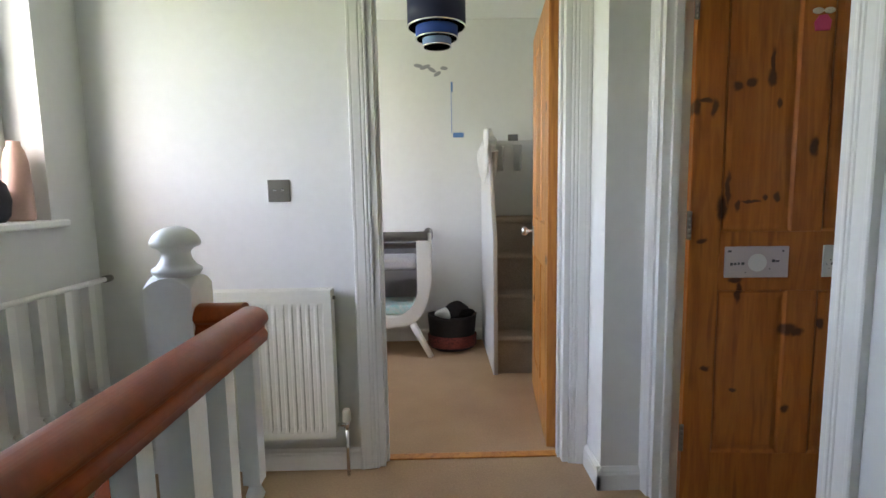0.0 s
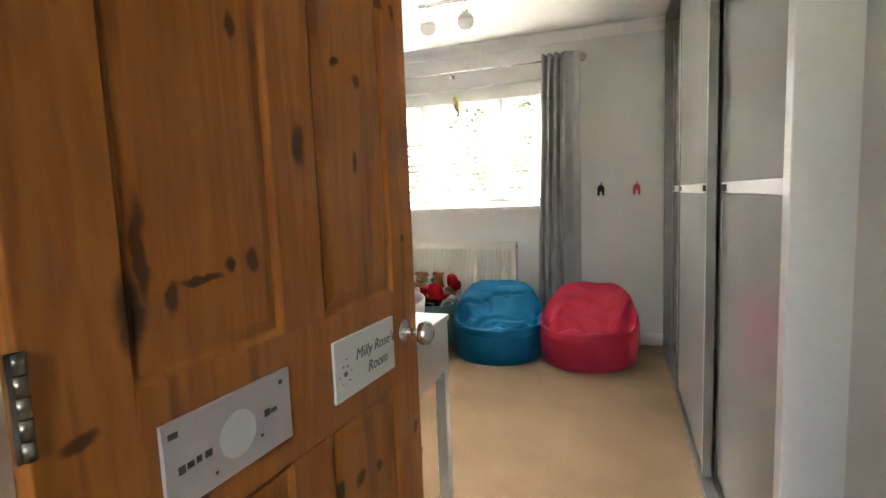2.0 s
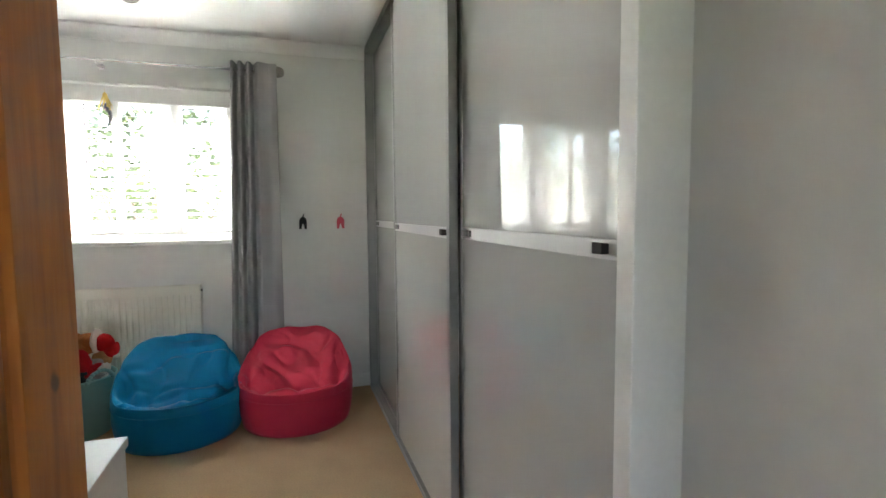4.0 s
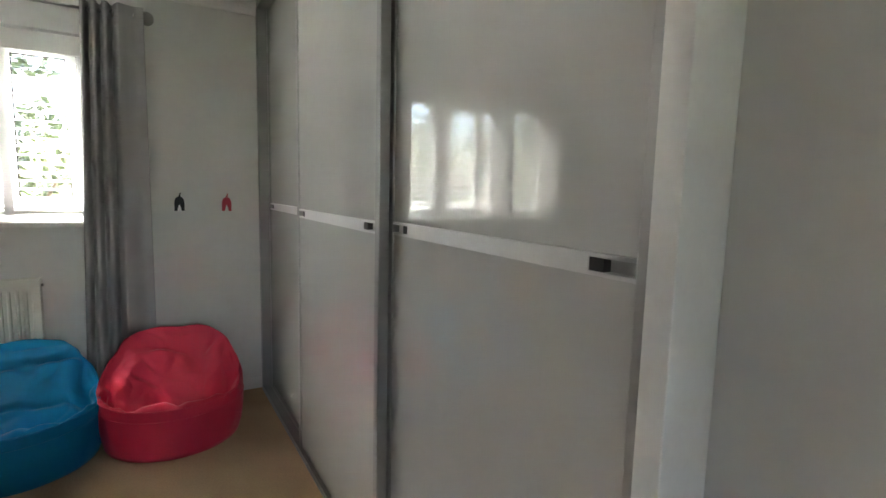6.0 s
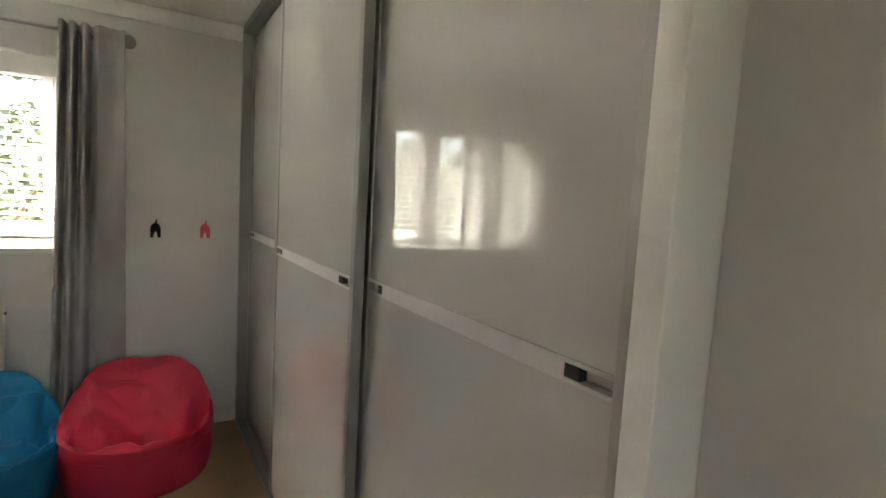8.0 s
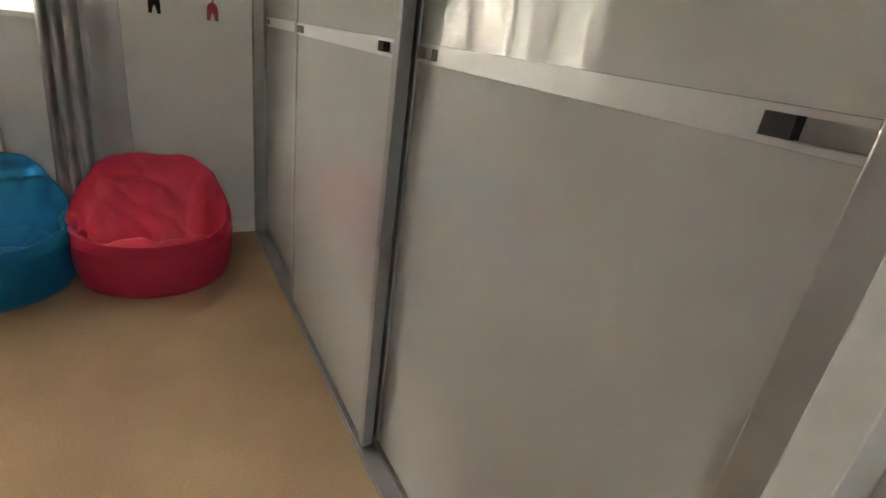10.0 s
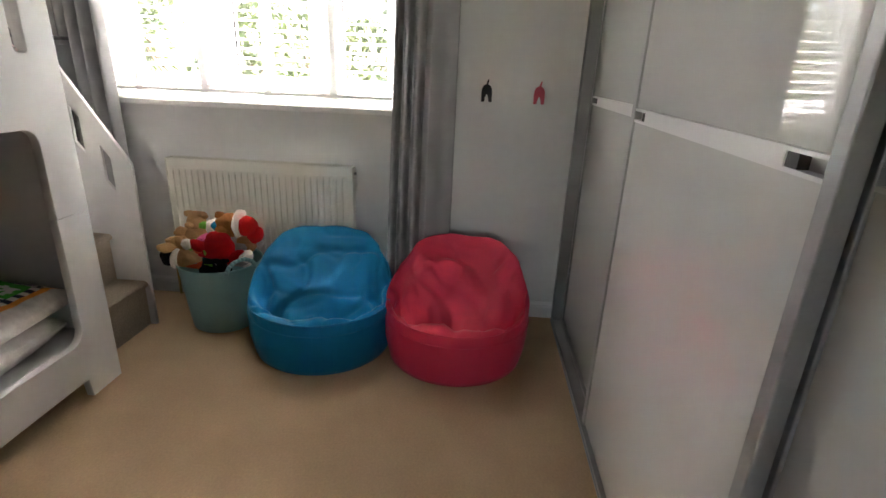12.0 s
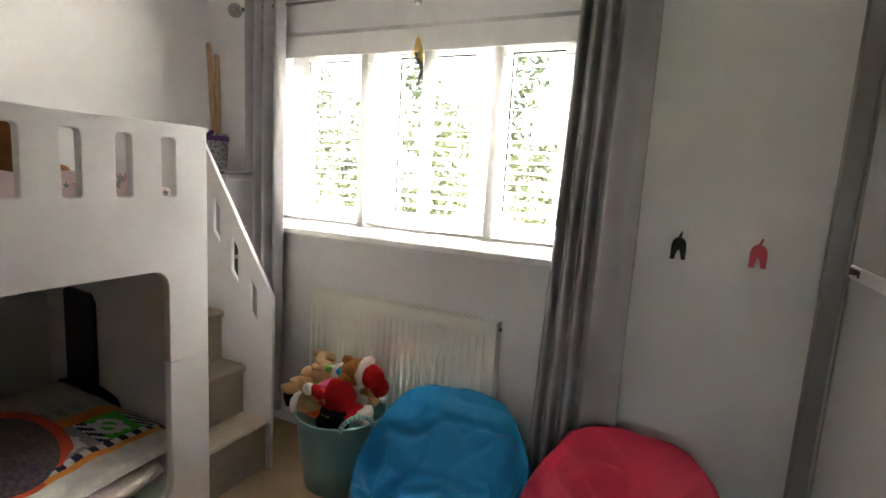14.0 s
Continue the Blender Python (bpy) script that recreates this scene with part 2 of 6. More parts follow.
PINKT = mat("pink_felt", (0.65, 0.08, 0.22), 0.9, var=0.1, scale=40)

GLOSSDOOR.node_tree.nodes["Principled BSDF"].inputs["Coat Roughness"].default_value = 0.0
TAPE = bpy.data.materials.new("white_cotton_tape")
TAPE.use_nodes = True
tn = TAPE.node_tree
tr, ms = tn.nodes.new("ShaderNodeBsdfTranslucent"), tn.nodes.new("ShaderNodeMixShader")
tr.inputs["Color"].default_value = (0.8, 0.8, 0.78, 1)
tn.nodes["Principled BSDF"].inputs["Base Color"].default_value = (0.75, 0.75, 0.74, 1)
tn.nodes["Principled BSDF"].inputs["Roughness"].default_value = 0.9
ms.inputs["Fac"].default_value = 0.45
tn.links.new(tn.nodes["Principled BSDF"].outputs[0], ms.inputs[1])
tn.links.new(tr.outputs[0], ms.inputs[2])
tn.links.new(ms.outputs[0], tn.nodes["Material Output"].inputs["Surface"])
GLASS = bpy.data.materials.new("window_glass")
GLASS.use_nodes = True
gb = GLASS.node_tree.nodes["Principled BSDF"]
gb.inputs["Transmission Weight"].default_value, gb.inputs["Roughness"].default_value, gb.inputs["IOR"].default_value = 1.0, 0.0, 1.05
CRYSTAL = bpy.data.materials.new("clear_crackled_glass")
CRYSTAL.use_nodes = True
cb = CRYSTAL.node_tree.nodes["Principled BSDF"]
cb.inputs["Transmission Weight"].default_value, cb.inputs["Roughness"].default_value, cb.inputs["IOR"].default_value = 0.75, 0.12, 1.3
cb.inputs["Base Color"].default_value = (0.75, 0.73, 0.7, 1)


# ---- builders ----
def box(bm, x0, x1, y0, y1, z0, z1, mi=0):
    vs = [bm.verts.new((x, y, z)) for x in (x0, x1) for y in (y0, y1) for z in (z0, z1)]
    for f in ((0, 1, 3, 2), (4, 6, 7, 5), (0, 4, 5, 1), (2, 3, 7, 6), (0, 2, 6, 4), (1, 5, 7, 3)):
        fc = bm.faces.new([vs[i] for i in f])
        fc.material_index = mi
    return vs


def prism(bm, pts, axis, a, b, mi=0):
    """A closed outline of (u, v), pushed from a to b along axis: x takes (y, z), y takes (x, z), z takes (x, y)."""
    def at(u, v, w):
        return (w, u, v) if axis == 'x' else (u, w, v) if axis == 'y' else (u, v, w)
    lo, hi = [bm.verts.new(at(u, v, a)) for u, v in pts], [bm.verts.new(at(u, v, b)) for u, v in pts]
    bm.faces.new(lo).material_index = mi
    bm.faces.new(hi[::-1]).material_index = mi
    n = len(pts)
    for i in range(n):
        bm.faces.new((lo[i], hi[i], hi[(i + 1) % n], lo[(i + 1) % n])).material_index = mi


def lathe(bm, prof, segs=24, cx=0.0, cy=0.0, cz=0.0, axis='z', mi=0, sx=1.0, sy=1.0):
    """A profile of (radius, height) turned about an axis, closed at both ends."""
    rings = []
    for r, h in prof:
        ring = []
        for i in range(segs):
            a = 2 * math.pi * i / segs
            p, q = r * math.cos(a) * sx, r * math.sin(a) * sy
            ring.append(bm.verts.new((cx + p, cy + q, cz + h) if axis == 'z' else (cx + h, cy + p, cz + q) if axis == 'x' else (cx + p, cy + h, cz + q)))
        rings.append(ring)
    for a, b in zip(rings, rings[1:]):
        for i in range(segs):
            f = bm.faces.new((a[i], a[(i + 1) % segs], b[(i + 1) % segs], b[i]))
            f.material_index, f.smooth = mi, True
    for r in (rings[0][::-1], rings[-1]):
        bm.faces.new(r).material_index = mi


def tube(bm, p, q, r0, r1=None, segs=10, mi=0):
    """A straight tapered rod from p to q."""
    p, q = Vector(p), Vector(q)
    r1 = r0 if r1 is None else r1
    rot = (q - p).to_track_quat('Z', 'Y')
    rings = []
    for c, r in ((p, r0), (q, r1)):
        rings.append([bm.verts.new(c + rot @ Vector((r * math.cos(2 * math.pi * i / segs), r * math.sin(2 * math.pi * i / segs), 0))) for i in range(segs)])
    for i in range(segs):
        f = bm.faces.new((rings[0][i], rings[0][(i + 1) % segs], rings[1][(i + 1) % segs], rings[1][i]))
        f.smooth, f.material_index = True, mi
    bm.faces.new(rings[0][::-1]).material_index = mi
    bm.faces.new(rings[1]).material_index = mi


def blob(bm, c, r, mi=0, turn=(0, 0, 0), rough=0.0, segs=14):
    """A soft rounded lump with the half sizes r, turned by degrees."""
    m = pose(*c, *turn) @ Matrix.Diagonal((*r, 1))
    made = bmesh.ops.create_uvsphere(bm, u_segments=segs, v_segments=max(6, segs * 2 // 3), radius=1.0, matrix=m)
    for v in made["verts"]:
        if rough:
            v.co += Vector(noise.noise_vector(v.co * 14)) * rough
        for f in v.link_faces:
            f.smooth, f.material_index = True, mi


def mesh_of(name, bm, mats, bevel=0.0, smooth=False):
    if bevel:
        bmesh.ops.bevel(bm, geom=list(bm.edges), offset=bevel, segments=2, affect='EDGES', profile=0.5, clamp_overlap=True)
    bmesh.ops.recalc_face_normals(bm, faces=bm.faces)
    if smooth:
        for f in bm.faces:
            f.smooth = True
    me = bpy.data.meshes.new(name)
    bm.to_mesh(me)
    bm.free()
    for m in (mats if isinstance(mats, (list, tuple)) else [mats]):
        me.materials.append(m)
    return me


def part(name, bm, material, parent, label="", bevel=0.0, smooth=False):
    """Links a bmesh as one mesh under a thing or a part."""
    ob = new(name, bm if isinstance(bm, bpy.types.Mesh) else mesh_of(name, bm, material, bevel, smooth))
    ob.parent = parent
    return tagged(ob, label)


def thing(name, m, label, category, group="", kind=""):
    """An Empty at the base of a thing, for its parts."""
    ob = new(name)
    ob.empty_display_size = 0.05
    ob.matrix_world = m
    return tagged(ob, label, category, group, kind)


def solid(name, bm, material, label, category, m=None, group="", kind="", bevel=0.0, smooth=False):
    """A thing of one mesh."""
    ob = new(name, mesh_of(name, bm, material, bevel, smooth))
    if m is not None:
        ob.matrix_world = m
    return tagged(ob, label, category, group, kind)


def slab(name, boxes, material, label, category="wall", bevel=0.0):
    """A piece of the setting made of boxes that butt end to end."""
    bm = bmesh.new()
    for b in boxes:
        box(bm, *b)
    return solid(name, bm, material, label, category, kind="structure", bevel=bevel)


def rounded(x0, x1, z0, z1, r, n=5):
    """The outline of a rectangle with round corners."""
    out = []
    for cx, cz, a0 in ((x1 - r, z1 - r, 0), (x0 + r, z1 - r, 90), (x0 + r, z0 + r, 180), (x1 - r, z0 + r, 270)):
        for i in range(n + 1):
            a = radians(a0 + 90 * i / n)
            out.append((cx + r * math.cos(a), cz + r * math.sin(a)))
    return out


def plate(name, outline, holes, thick, material, bevel=0.003):
    """A board in the x-z plane with holes cut right through, its front face at y = 0 and its back at y = thick."""
    cu = bpy.data.curves.new(name, 'CURVE')
    cu.dimensions, cu.fill_mode, cu.extrude, cu.bevel_depth, cu.bevel_resolution = '2D', 'BOTH', thick / 2 - bevel, bevel, 1
    for pts in (outline, *holes):
        s = cu.splines.new('POLY')
        s.points.add(len(pts) - 1)
        for p, (u, v) in zip(s.points, pts):
            p.co = (u, v, 0, 1)
        s.use_cyclic_u = True
    ob = bpy.data.objects.new(name, cu)
    me = bpy.data.meshes.new_from_object(ob)
    bpy.data.objects.remove(ob)
    bpy.data.curves.remove(cu)
    bm = bmesh.new()
    bm.from_mesh(me)
    bmesh.ops.remove_doubles(bm, verts=bm.verts, dist=0.0002)
    bm.to_mesh(me)
    bm.free()
    me.transform(pose(0, thick / 2, 0, 90))
    me.materials.clear()
    me.materials.append(material)
    return me


def lettering(name, body, size, m, material, parent):
    """Raised letters in the built-in font, in the plane of m."""
    cu = bpy.data.curves.new(name, 'FONT')
    cu.body, cu.size, cu.extrude, cu.align_x, cu.shear = body, size, 0.0006, 'CENTER', 0.25
    ob = bpy.data.objects.new(name, cu)
    me = bpy.data.meshes.new_from_object(ob)
    bpy.data.objects.remove(ob)
    bpy.data.curves.remove(cu)
    me.transform(m)
    me.materials.clear()
    me.materials.append(material)
    return part(name, me, material, parent)


# ---- structure ----
H = 2.42            # ceiling
WX = 6.0            # window wall, room face
NY = 5.11           # back wall of both bedrooms
SY = 2.055           # wall beside the entrance of the far bedroom
DX0, DX1 = 2.105, 2.21   # wall between landing and far bedroom
AY0, AY1 = 3.285, 3.40   # wall between landing and near bedroom
LX = -0.043         # landing window wall
B0, B1 = 2.215, 3.03     # door opening to the far bedroom, along y
A0, A1 = 1.065, 1.862    # door opening to the near bedroom, along x
DH = 2.03
SX0, SX1, SY0, SY1 = LX, 0.90, 0.2, 2.14  # stairwell

slab("floor", [(LX - 0.25, 0.90, 2.20, 5.4, -0.2, 0), (0.93, 6.25, -1.0, 5.4, -0.2, 0), (0.90, 0.93, 2.20, 5.4, -0.2, 0), (LX - 0.25, 0.93, -1.0, 0.2, -0.2, 0)],
     CARPET, "beige cut-pile carpet over the whole upper floor", "floor")
slab("ceiling", [(LX - 0.25, 6.25, -1.0, 5.4, H, H + 0.2)], CEIL, "white lightly textured plaster ceiling", "ceiling")
slab("wall_east", [(WX, 6.27, 1.3, 3.02, -0.2, H), (WX, 6.27, 4.61, NY, -0.2, H), (WX, 6.27, 3.02, 4.61, -0.2, 1.072), (WX, 6.27, 3.02, 4.61, 2.085, H)],
     WALL, "off-white painted window wall of the far bedroom")
slab("wall_north", [(LX - 0.25, 6.27, NY, NY + 0.15, -0.2, H)], WALL, "off-white painted back wall behind both beds")
slab("wall_south", [(DX1, 3.069, 1.95, SY, 0, H), (DX1, 6.27, 1.3, 1.42, 0, H)], WALL, "off-white painted wall beside the bedroom entrance")
slab("wall_middle", [(DX0, DX1, -1.0, B0, 0, H), (DX0, DX1, B1, NY, 0, H), (DX0, DX1, B0, B1, DH, H)], WALL, "off-white painted wall with the door to the far bedroom")
slab("wall_landing", [(LX, A0, AY0, AY1, 0, H), (A1, 1.94, AY0, AY1, 0, H), (1.94, DX0, 3.09, AY1, 0, H), (A0, A1, AY0, AY1, DH, H)],
     WALL, "off-white painted landing wall with a boxed corner")
slab("wall_west", [(LX - 0.25, LX, 3.06, 3.75, -2.7, H), (LX - 0.25, LX, -1.0, 1.75, -2.7, H), (LX - 0.25, LX, 1.75, 3.06, -2.7, 1.06), (LX - 0.25, LX, 1.75, 3.06, 2.2, H),
                   (LX - 0.25, LX, 4.85, NY, 0, H), (LX - 0.25, LX, 3.75, 4.85, -0.2, 0.95), (LX - 0.25, LX, 3.75, 4.85, 2.2, H)],
     WALL, "off-white painted outer wall with the landing window")
slab("wall_back", [(LX - 0.25, DX1, -1.15, -1.0, -2.7, H)], WALL, "plain painted wall closing the landing")
slab("wall_stairwell", [(SX1, 0.93, SY0, 2.20, -2.7, 0), (LX, 0.93, 2.14, 2.20, -2.7, 0), (LX, 0.93, SY0 - 0.06, SY0, -2.7, -0.2)], WALL, "painted sides of the stairwell")
slab("stairwell_floor", [(LX - 0.25, 0.93, 0.1, 2.3, -2.8, -2.7)], CARPET, "carpeted hall floor below the stairs", "floor")


def skirting(name, runs):
    """Moulded skirting boards: each run is (x0, y0, x1, y1) along a wall face, its body to the left of the way."""
    bm = bmesh.new()
    prof = ((0, 0), (0.016, 0), (0.016, 0.062), (0.013, 0.070), (0.013, 0.076), (0.007, 0.084), (0.004, 0.092), (0, 0.092))
    for x0, y0, x1, y1 in runs:
        d = Vector((x1 - x0, y1 - y0))
        n = Vector((-d.y, d.x)).normalized()
        a = [bm.verts.new((x0 + n.x * u, y0 + n.y * u, v)) for u, v in prof]
        b = [bm.verts.new((x1 + n.x * u, y1 + n.y * u, v)) for u, v in prof]
        bm.faces.new(a)
        bm.faces.new(b[::-1])
        for i in range(len(prof)):
            j = (i + 1) % len(prof)
            bm.faces.new((a[i], b[i], b[j], a[j]))
    return solid(name, bm, GLOSS, "white gloss moulded skirting board", "skirting", kind="structure")


skirting("baseboard", [(WX, 2.16, WX, NY), (WX, NY, DX1, NY), (DX1, SY, 3.068, SY), (A0 - 0.075, AY0, LX, AY0), (DX0 - 0.016, 3.09, 1.924, 3.09), (1.94, 3.074, 1.94, AY0 - 0.02),
                       (LX, AY0, LX, 2.2), (DX0, -1.0, DX0, 2.135), (DX0, NY, LX, NY), (DX1, NY, DX1, 3.12)])


def coving(name, runs):
    bm = bmesh.new()
    prof = [(0, 0), (0.012, 0)] + [(0.012 + 0.05 * (1 - math.cos(radians(a))), 0.068 * math.sin(radians(a))) for a in range(15, 91, 15)] + [(0.062, 0.08), (0, 0.08)]
    for x0, y0, x1, y1 in runs:
        d = Vector((x1 - x0, y1 - y0))
        n = Vector((-d.y, d.x)).normalized()
        a = [bm.verts.new((x0 + n.x * u, y0 + n.y * u, H - 0.08 + v)) for u, v in prof]
        b = [bm.verts.new((x1 + n.x * u, y1 + n.y * u, H - 0.08 + v)) for u, v in prof]
        bm.faces.new(a)
        bm.faces.new(b[::-1])
        for i in range(len(prof)):
            j = (i + 1) % len(prof)
            bm.faces.new((a[i], b[i], b[j], a[j]))
    return solid(name, bm, CEIL, "white plaster coving under the ceiling", "coving", kind="structure")


coving("trim", [(WX, 2.15, WX, NY), (WX, NY, DX1, NY), (DX1, NY, DX1, SY)])


# ---- doors and their frames ----
ARCH = ((0, 0), (0, 0.008), (0.004, 0.0105), (0.010, 0.0105), (0.012, 0.0075), (0.016, 0.0115), (0.023, 0.013), (0.026, 0.010), (0.032, 0.0145), (0.054, 0.0175),
        (0.060, 0.0175), (0.064, 0.0195), (0.072, 0.020), (0.075, 0.017), (0.075, 0))


def architrave(name, width, height, parent, left=True, right=True):
    """A mitred moulded frame round an opening in the x-z plane, proud towards -y."""
    bm = bmesh.new()
    for side, on in ((-1, left), (1, right)):
        if not on:
            continue
        rows = []
        for z, grow in ((0, 0), (height, 1)):
            x0 = -0.003 if side < 0 else width + 0.003
            rows.append([bm.verts.new((x0 + side * u, -d, z + grow * u)) for u, d in ARCH])
        for i in range(len(ARCH) - 1):
            bm.faces.new((rows[0][i], rows[0][i + 1], rows[1][i + 1], rows[1][i]))
    rows = []
    for x0, side in ((-0.003, -1), (width + 0.003, 1)):
        rows.append([bm.verts.new((x0 + side * u, -d, height + u)) for u, d in ARCH])
    for i in range(len(ARCH) - 1):
        bm.faces.new((rows[0][i], rows[0][i + 1], rows[1][i + 1], rows[1][i]))
    return part(name, bm, GLOSS, parent)


def door_frame(name, m, width, depth, label, stop_at):
    """Lining, stops and architraves of a doorway; local x across the opening, y through the wall."""
    f = thing(name, m, label, "door frame", kind="structure")
    for x0, x1 in ((-0.003, 0.022), (width - 0.022, width + 0.003)):
        bm = bmesh.new()
        box(bm, x0, x1, 0.0, depth, 0, DH)
        part("lining", bm, GLOSS, f, bevel=0.002)
    bm = bmesh.new()
    box(bm, 0.022, width - 0.022, 0.0, depth, DH - 0.025, DH + 0.003)
    part("head_lining", bm, GLOSS, f)
    for x0, x1 in ((0.022, 0.034), (width - 0.034, width - 0.022)):
        bm = bmesh.new()
        box(bm, x0, x1, stop_at - 0.03, stop_at, 0, DH - 0.025)
        part("stop", bm, GLOSS, f, bevel=0.002)
    architrave("architrave", width, DH, f)
    return f


def leaf(name, m, width, wood, label, sign=1):
    """A four-panel pine door leaf; local x from the hinge edge, the shown face at y = 0 and the back at y = 0.04."""
    d = thing(name, m, label, "door")
    T, ST, MU, Hh = 0.04, 0.102, 0.10, 1.985
    z = (0.005, 0.205, 0.80, 1.005, 1.87, Hh)
    px = ((ST, (width - MU) / 2), ((width + MU) / 2, width - ST))
    for x0, x1 in ((0, ST), (width - ST, width)):
        bm = bmesh.new()
        box(bm, x0, x1, 0, T, z[0], z[5])
        part("stile", bm, wood, d, bevel=0.002)
    for za, zb in ((z[0], z[1]), (z[2], z[3]), (z[4], z[5])):
        bm = bmesh.new()
        box(bm, ST, width - ST, 0, T, za, zb)
        part("rail", bm, wood, d, bevel=0.002)
    for za, zb in ((z[1], z[2]), (z[3], z[4])):
        bm = bmesh.new()
        box(bm, px[0][1], px[1][0], 0, T, za, zb)
        part("muntin", bm, wood, d, bevel=0.002)
    for x0, x1 in px:
        for za, zb in ((z[1], z[2]), (z[3], z[4])):
            bm = bmesh.new()
            for s in (0, 1):  # fielded panel on both faces
                y = (0.0, 0.005, 0.007, 0.003) if s == 0 else (T, T - 0.005, T - 0.007, T - 0.003)
                ins = (0.0, 0.006, 0.010, 0.028)
                loops = [[bm.verts.new(p) for p in ((x0 + i, yy, za + i), (x1 - i, yy, za + i), (x1 - i, yy, zb - i), (x0 + i, yy, zb - i))] for i, yy in zip(ins, y)]
                for a, b in zip(loops, loops[1:]):
                    for i in range(4):
                        bm.faces.new((a[i], a[(i + 1) % 4], b[(i + 1) % 4], b[i]))
                bm.faces.new(loops[-1])
            part("panel", bm, wood, d)
    return d


def knob(parent, x, z, y=0.0, out=-1):
    bm = bmesh.new()
    prof = [(0.027, 0), (0.027, 0.003), (0.016, 0.006), (0.009, 0.010), (0.008, 0.030), (0.012, 0.034), (0.022, 0.040), (0.0265, 0.050), (0.025, 0.060), (0.017, 0.067), (0.004, 0.069)]
    lathe(bm, [(r, out * h) for r, h in prof], 28, x, y, z, axis='y')
    return part("knob", bm, CHROME, parent, "polished chrome door knob")


def hinge(parent, x, y, z):
    bm = bmesh.new()
    box(bm, x - 0.010, x + 0.002, y - 0.0015, y + 0.0015, z - 0.05, z + 0.05)
    for i in range(5):
        lathe(bm, [(0.006, z - 0.05 + i * 0.02), (0.006, z - 0.0315 + i * 0.02)], 12, x, y, 0)
    return part("hinge", bm, STEEL, parent, "satin steel butt hinge")


KNOTS_UP = ((0.395, 1.292, 0.014, 0.030), (0.106, 1.085, 0.016, 0.040), (0.125, 1.150, 0.008, 0.055), (0.158, 1.094, 0.008, 0.016), (0.20, 1.108, 0.030, 0.004), (0.247, 1.121, 0.010, 0.011),
            (0.288, 1.124, 0.009, 0.013), (0.008, 1.431, 0.012, 0.024), (0.066, 1.425, 0.010, 0.026), (0.036, 1.448, 0.024, 0.007), (0.142, 1.492, 0.014, 0.016), (0.185, 1.505, 0.016, 0.012),
            (0.249, 1.52, 0.014, 0.024), (0.252, 1.56, 0.008, 0.05), (0.279, 1.433, 0.008, 0.014), (0.672, 1.584, 0.012, 0.010), (0.72, 1.587, 0.009, 0.012), (0.512, 1.44, 0.012, 0.008), (0.578, 1.424, 0.012, 0.012))
KNOTS_LOW = ((0.557, 1.27, 0.006, 0.018), (0.726, 1.114, 0.008, 0.010), (0.16, 0.838, 0.024, 0.010), (0.175, 0.797, 0.008, 0.034), (0.345, 0.662, 0.030, 0.020), (0.375, 0.650, 0.020, 0.014), (0.457, 0.682, 0.012, 0.020),
             (0.518, 0.672, 0.016, 0.012), (0.587, 0.665, 0.010, 0.012), (0.752, 0.675, 0.010, 0.012), (0.042, 0.978, 0.016, 0.009), (0.35, 0.37, 0.013, 0.015), (0.07, 0.52, 0.017, 0.009), (0.17, 0.44, 0.014, 0.007))
PINE_B = pine("knotty_pine", KNOTS_UP + KNOTS_LOW)
PINE_A = pine("clear_pine", ((0.10, 1.52, 0.03, 0.02), (0.5, 1.1, 0.02, 0.03), (0.66, 0.55, 0.03, 0.02), (0.06, 0.85, 0.03, 0.02)), tone=(1.2, 1.55, 2.2))

# frame and open leaf of the far bedroom
door_frame("door_frame_1", pose(DX0, B1, 0, 0, 0, -90), B1 - B0, DX1 - DX0, "white gloss moulded door frame of the far bedroom", 0.06)
W_B = 0.775
lb = leaf("door_1", pose(2.196, 2.978, 0, 0, 0, -4.0), W_B, PINE_B, "open knotty orange pine four-panel bedroom door", 1)
knob(lb, W_B - 0.062, 0.907)
knob(lb, W_B - 0.062, 0.907, 0.04, 1)
for hz in (0.262, 1.03, 1.76):
    hinge(lb, -0.002, -0.004, hz)


def sign(name, m, w, h, material, label):
    bm = bmesh.new()
    box(bm, 0, w, -0.006, 0, 0, h)
    s = thing(name, m, label, "door sign")
    part("card", bm, material, s, bevel=0.001)
    return s


mB = pose(2.196, 2.978, 0, 0, 0, -4.0)
s1 = sign("door_sign", mB @ Matrix.Translation((0.120, -0.001, 0.847)), 0.212, 0.108, SIGNP, "lilac card name sign with a pale moon, on the door")
bm = bmesh.new()
lathe(bm, [(0.031, -0.0065), (0.031, -0.0075)], 32, 0.108, 0, 0.052, axis='y')
part("moon", bm, SIGNW, s1, "pale round moon")
bm = bmesh.new()
for x, z, w, h in ((0.022, 0.047, 0.009, 0.010), (0.034, 0.048, 0.009, 0.008), (0.046, 0.049, 0.007, 0.008), (0.060, 0.049, 0.010, 0.009), (0.162, 0.058, 0.010, 0.010), (0.175, 0.057, 0.012, 0.006),
                   (0.014, 0.092, 0.012, 0.007), (0.192, 0.092, 0.006, 0.006), (0.092, 0.043, 0.012, 0.0016), (0.118, 0.046, 0.012, 0.0016), (0.15, 0.03, 0.004, 0.004), (0.07, 0.018, 0.004, 0.004)):
    box(bm, x - w / 2, x + w / 2, -0.0072, -0.0058, z - h / 2, z + h / 2)
tagged(part("print", bm, INK, s1), kind="stuff")
s2 = sign("door_sign", mB @ Matrix.Translation((0.446, -0.001, 0.847)), 0.208, 0.110, SIGNW, "white card name sign with script lettering, on the door")
lettering("lettering", "Milly Rose's", 0.030, pose(0.135, -0.0062, 0.060, 90), INK, s2)
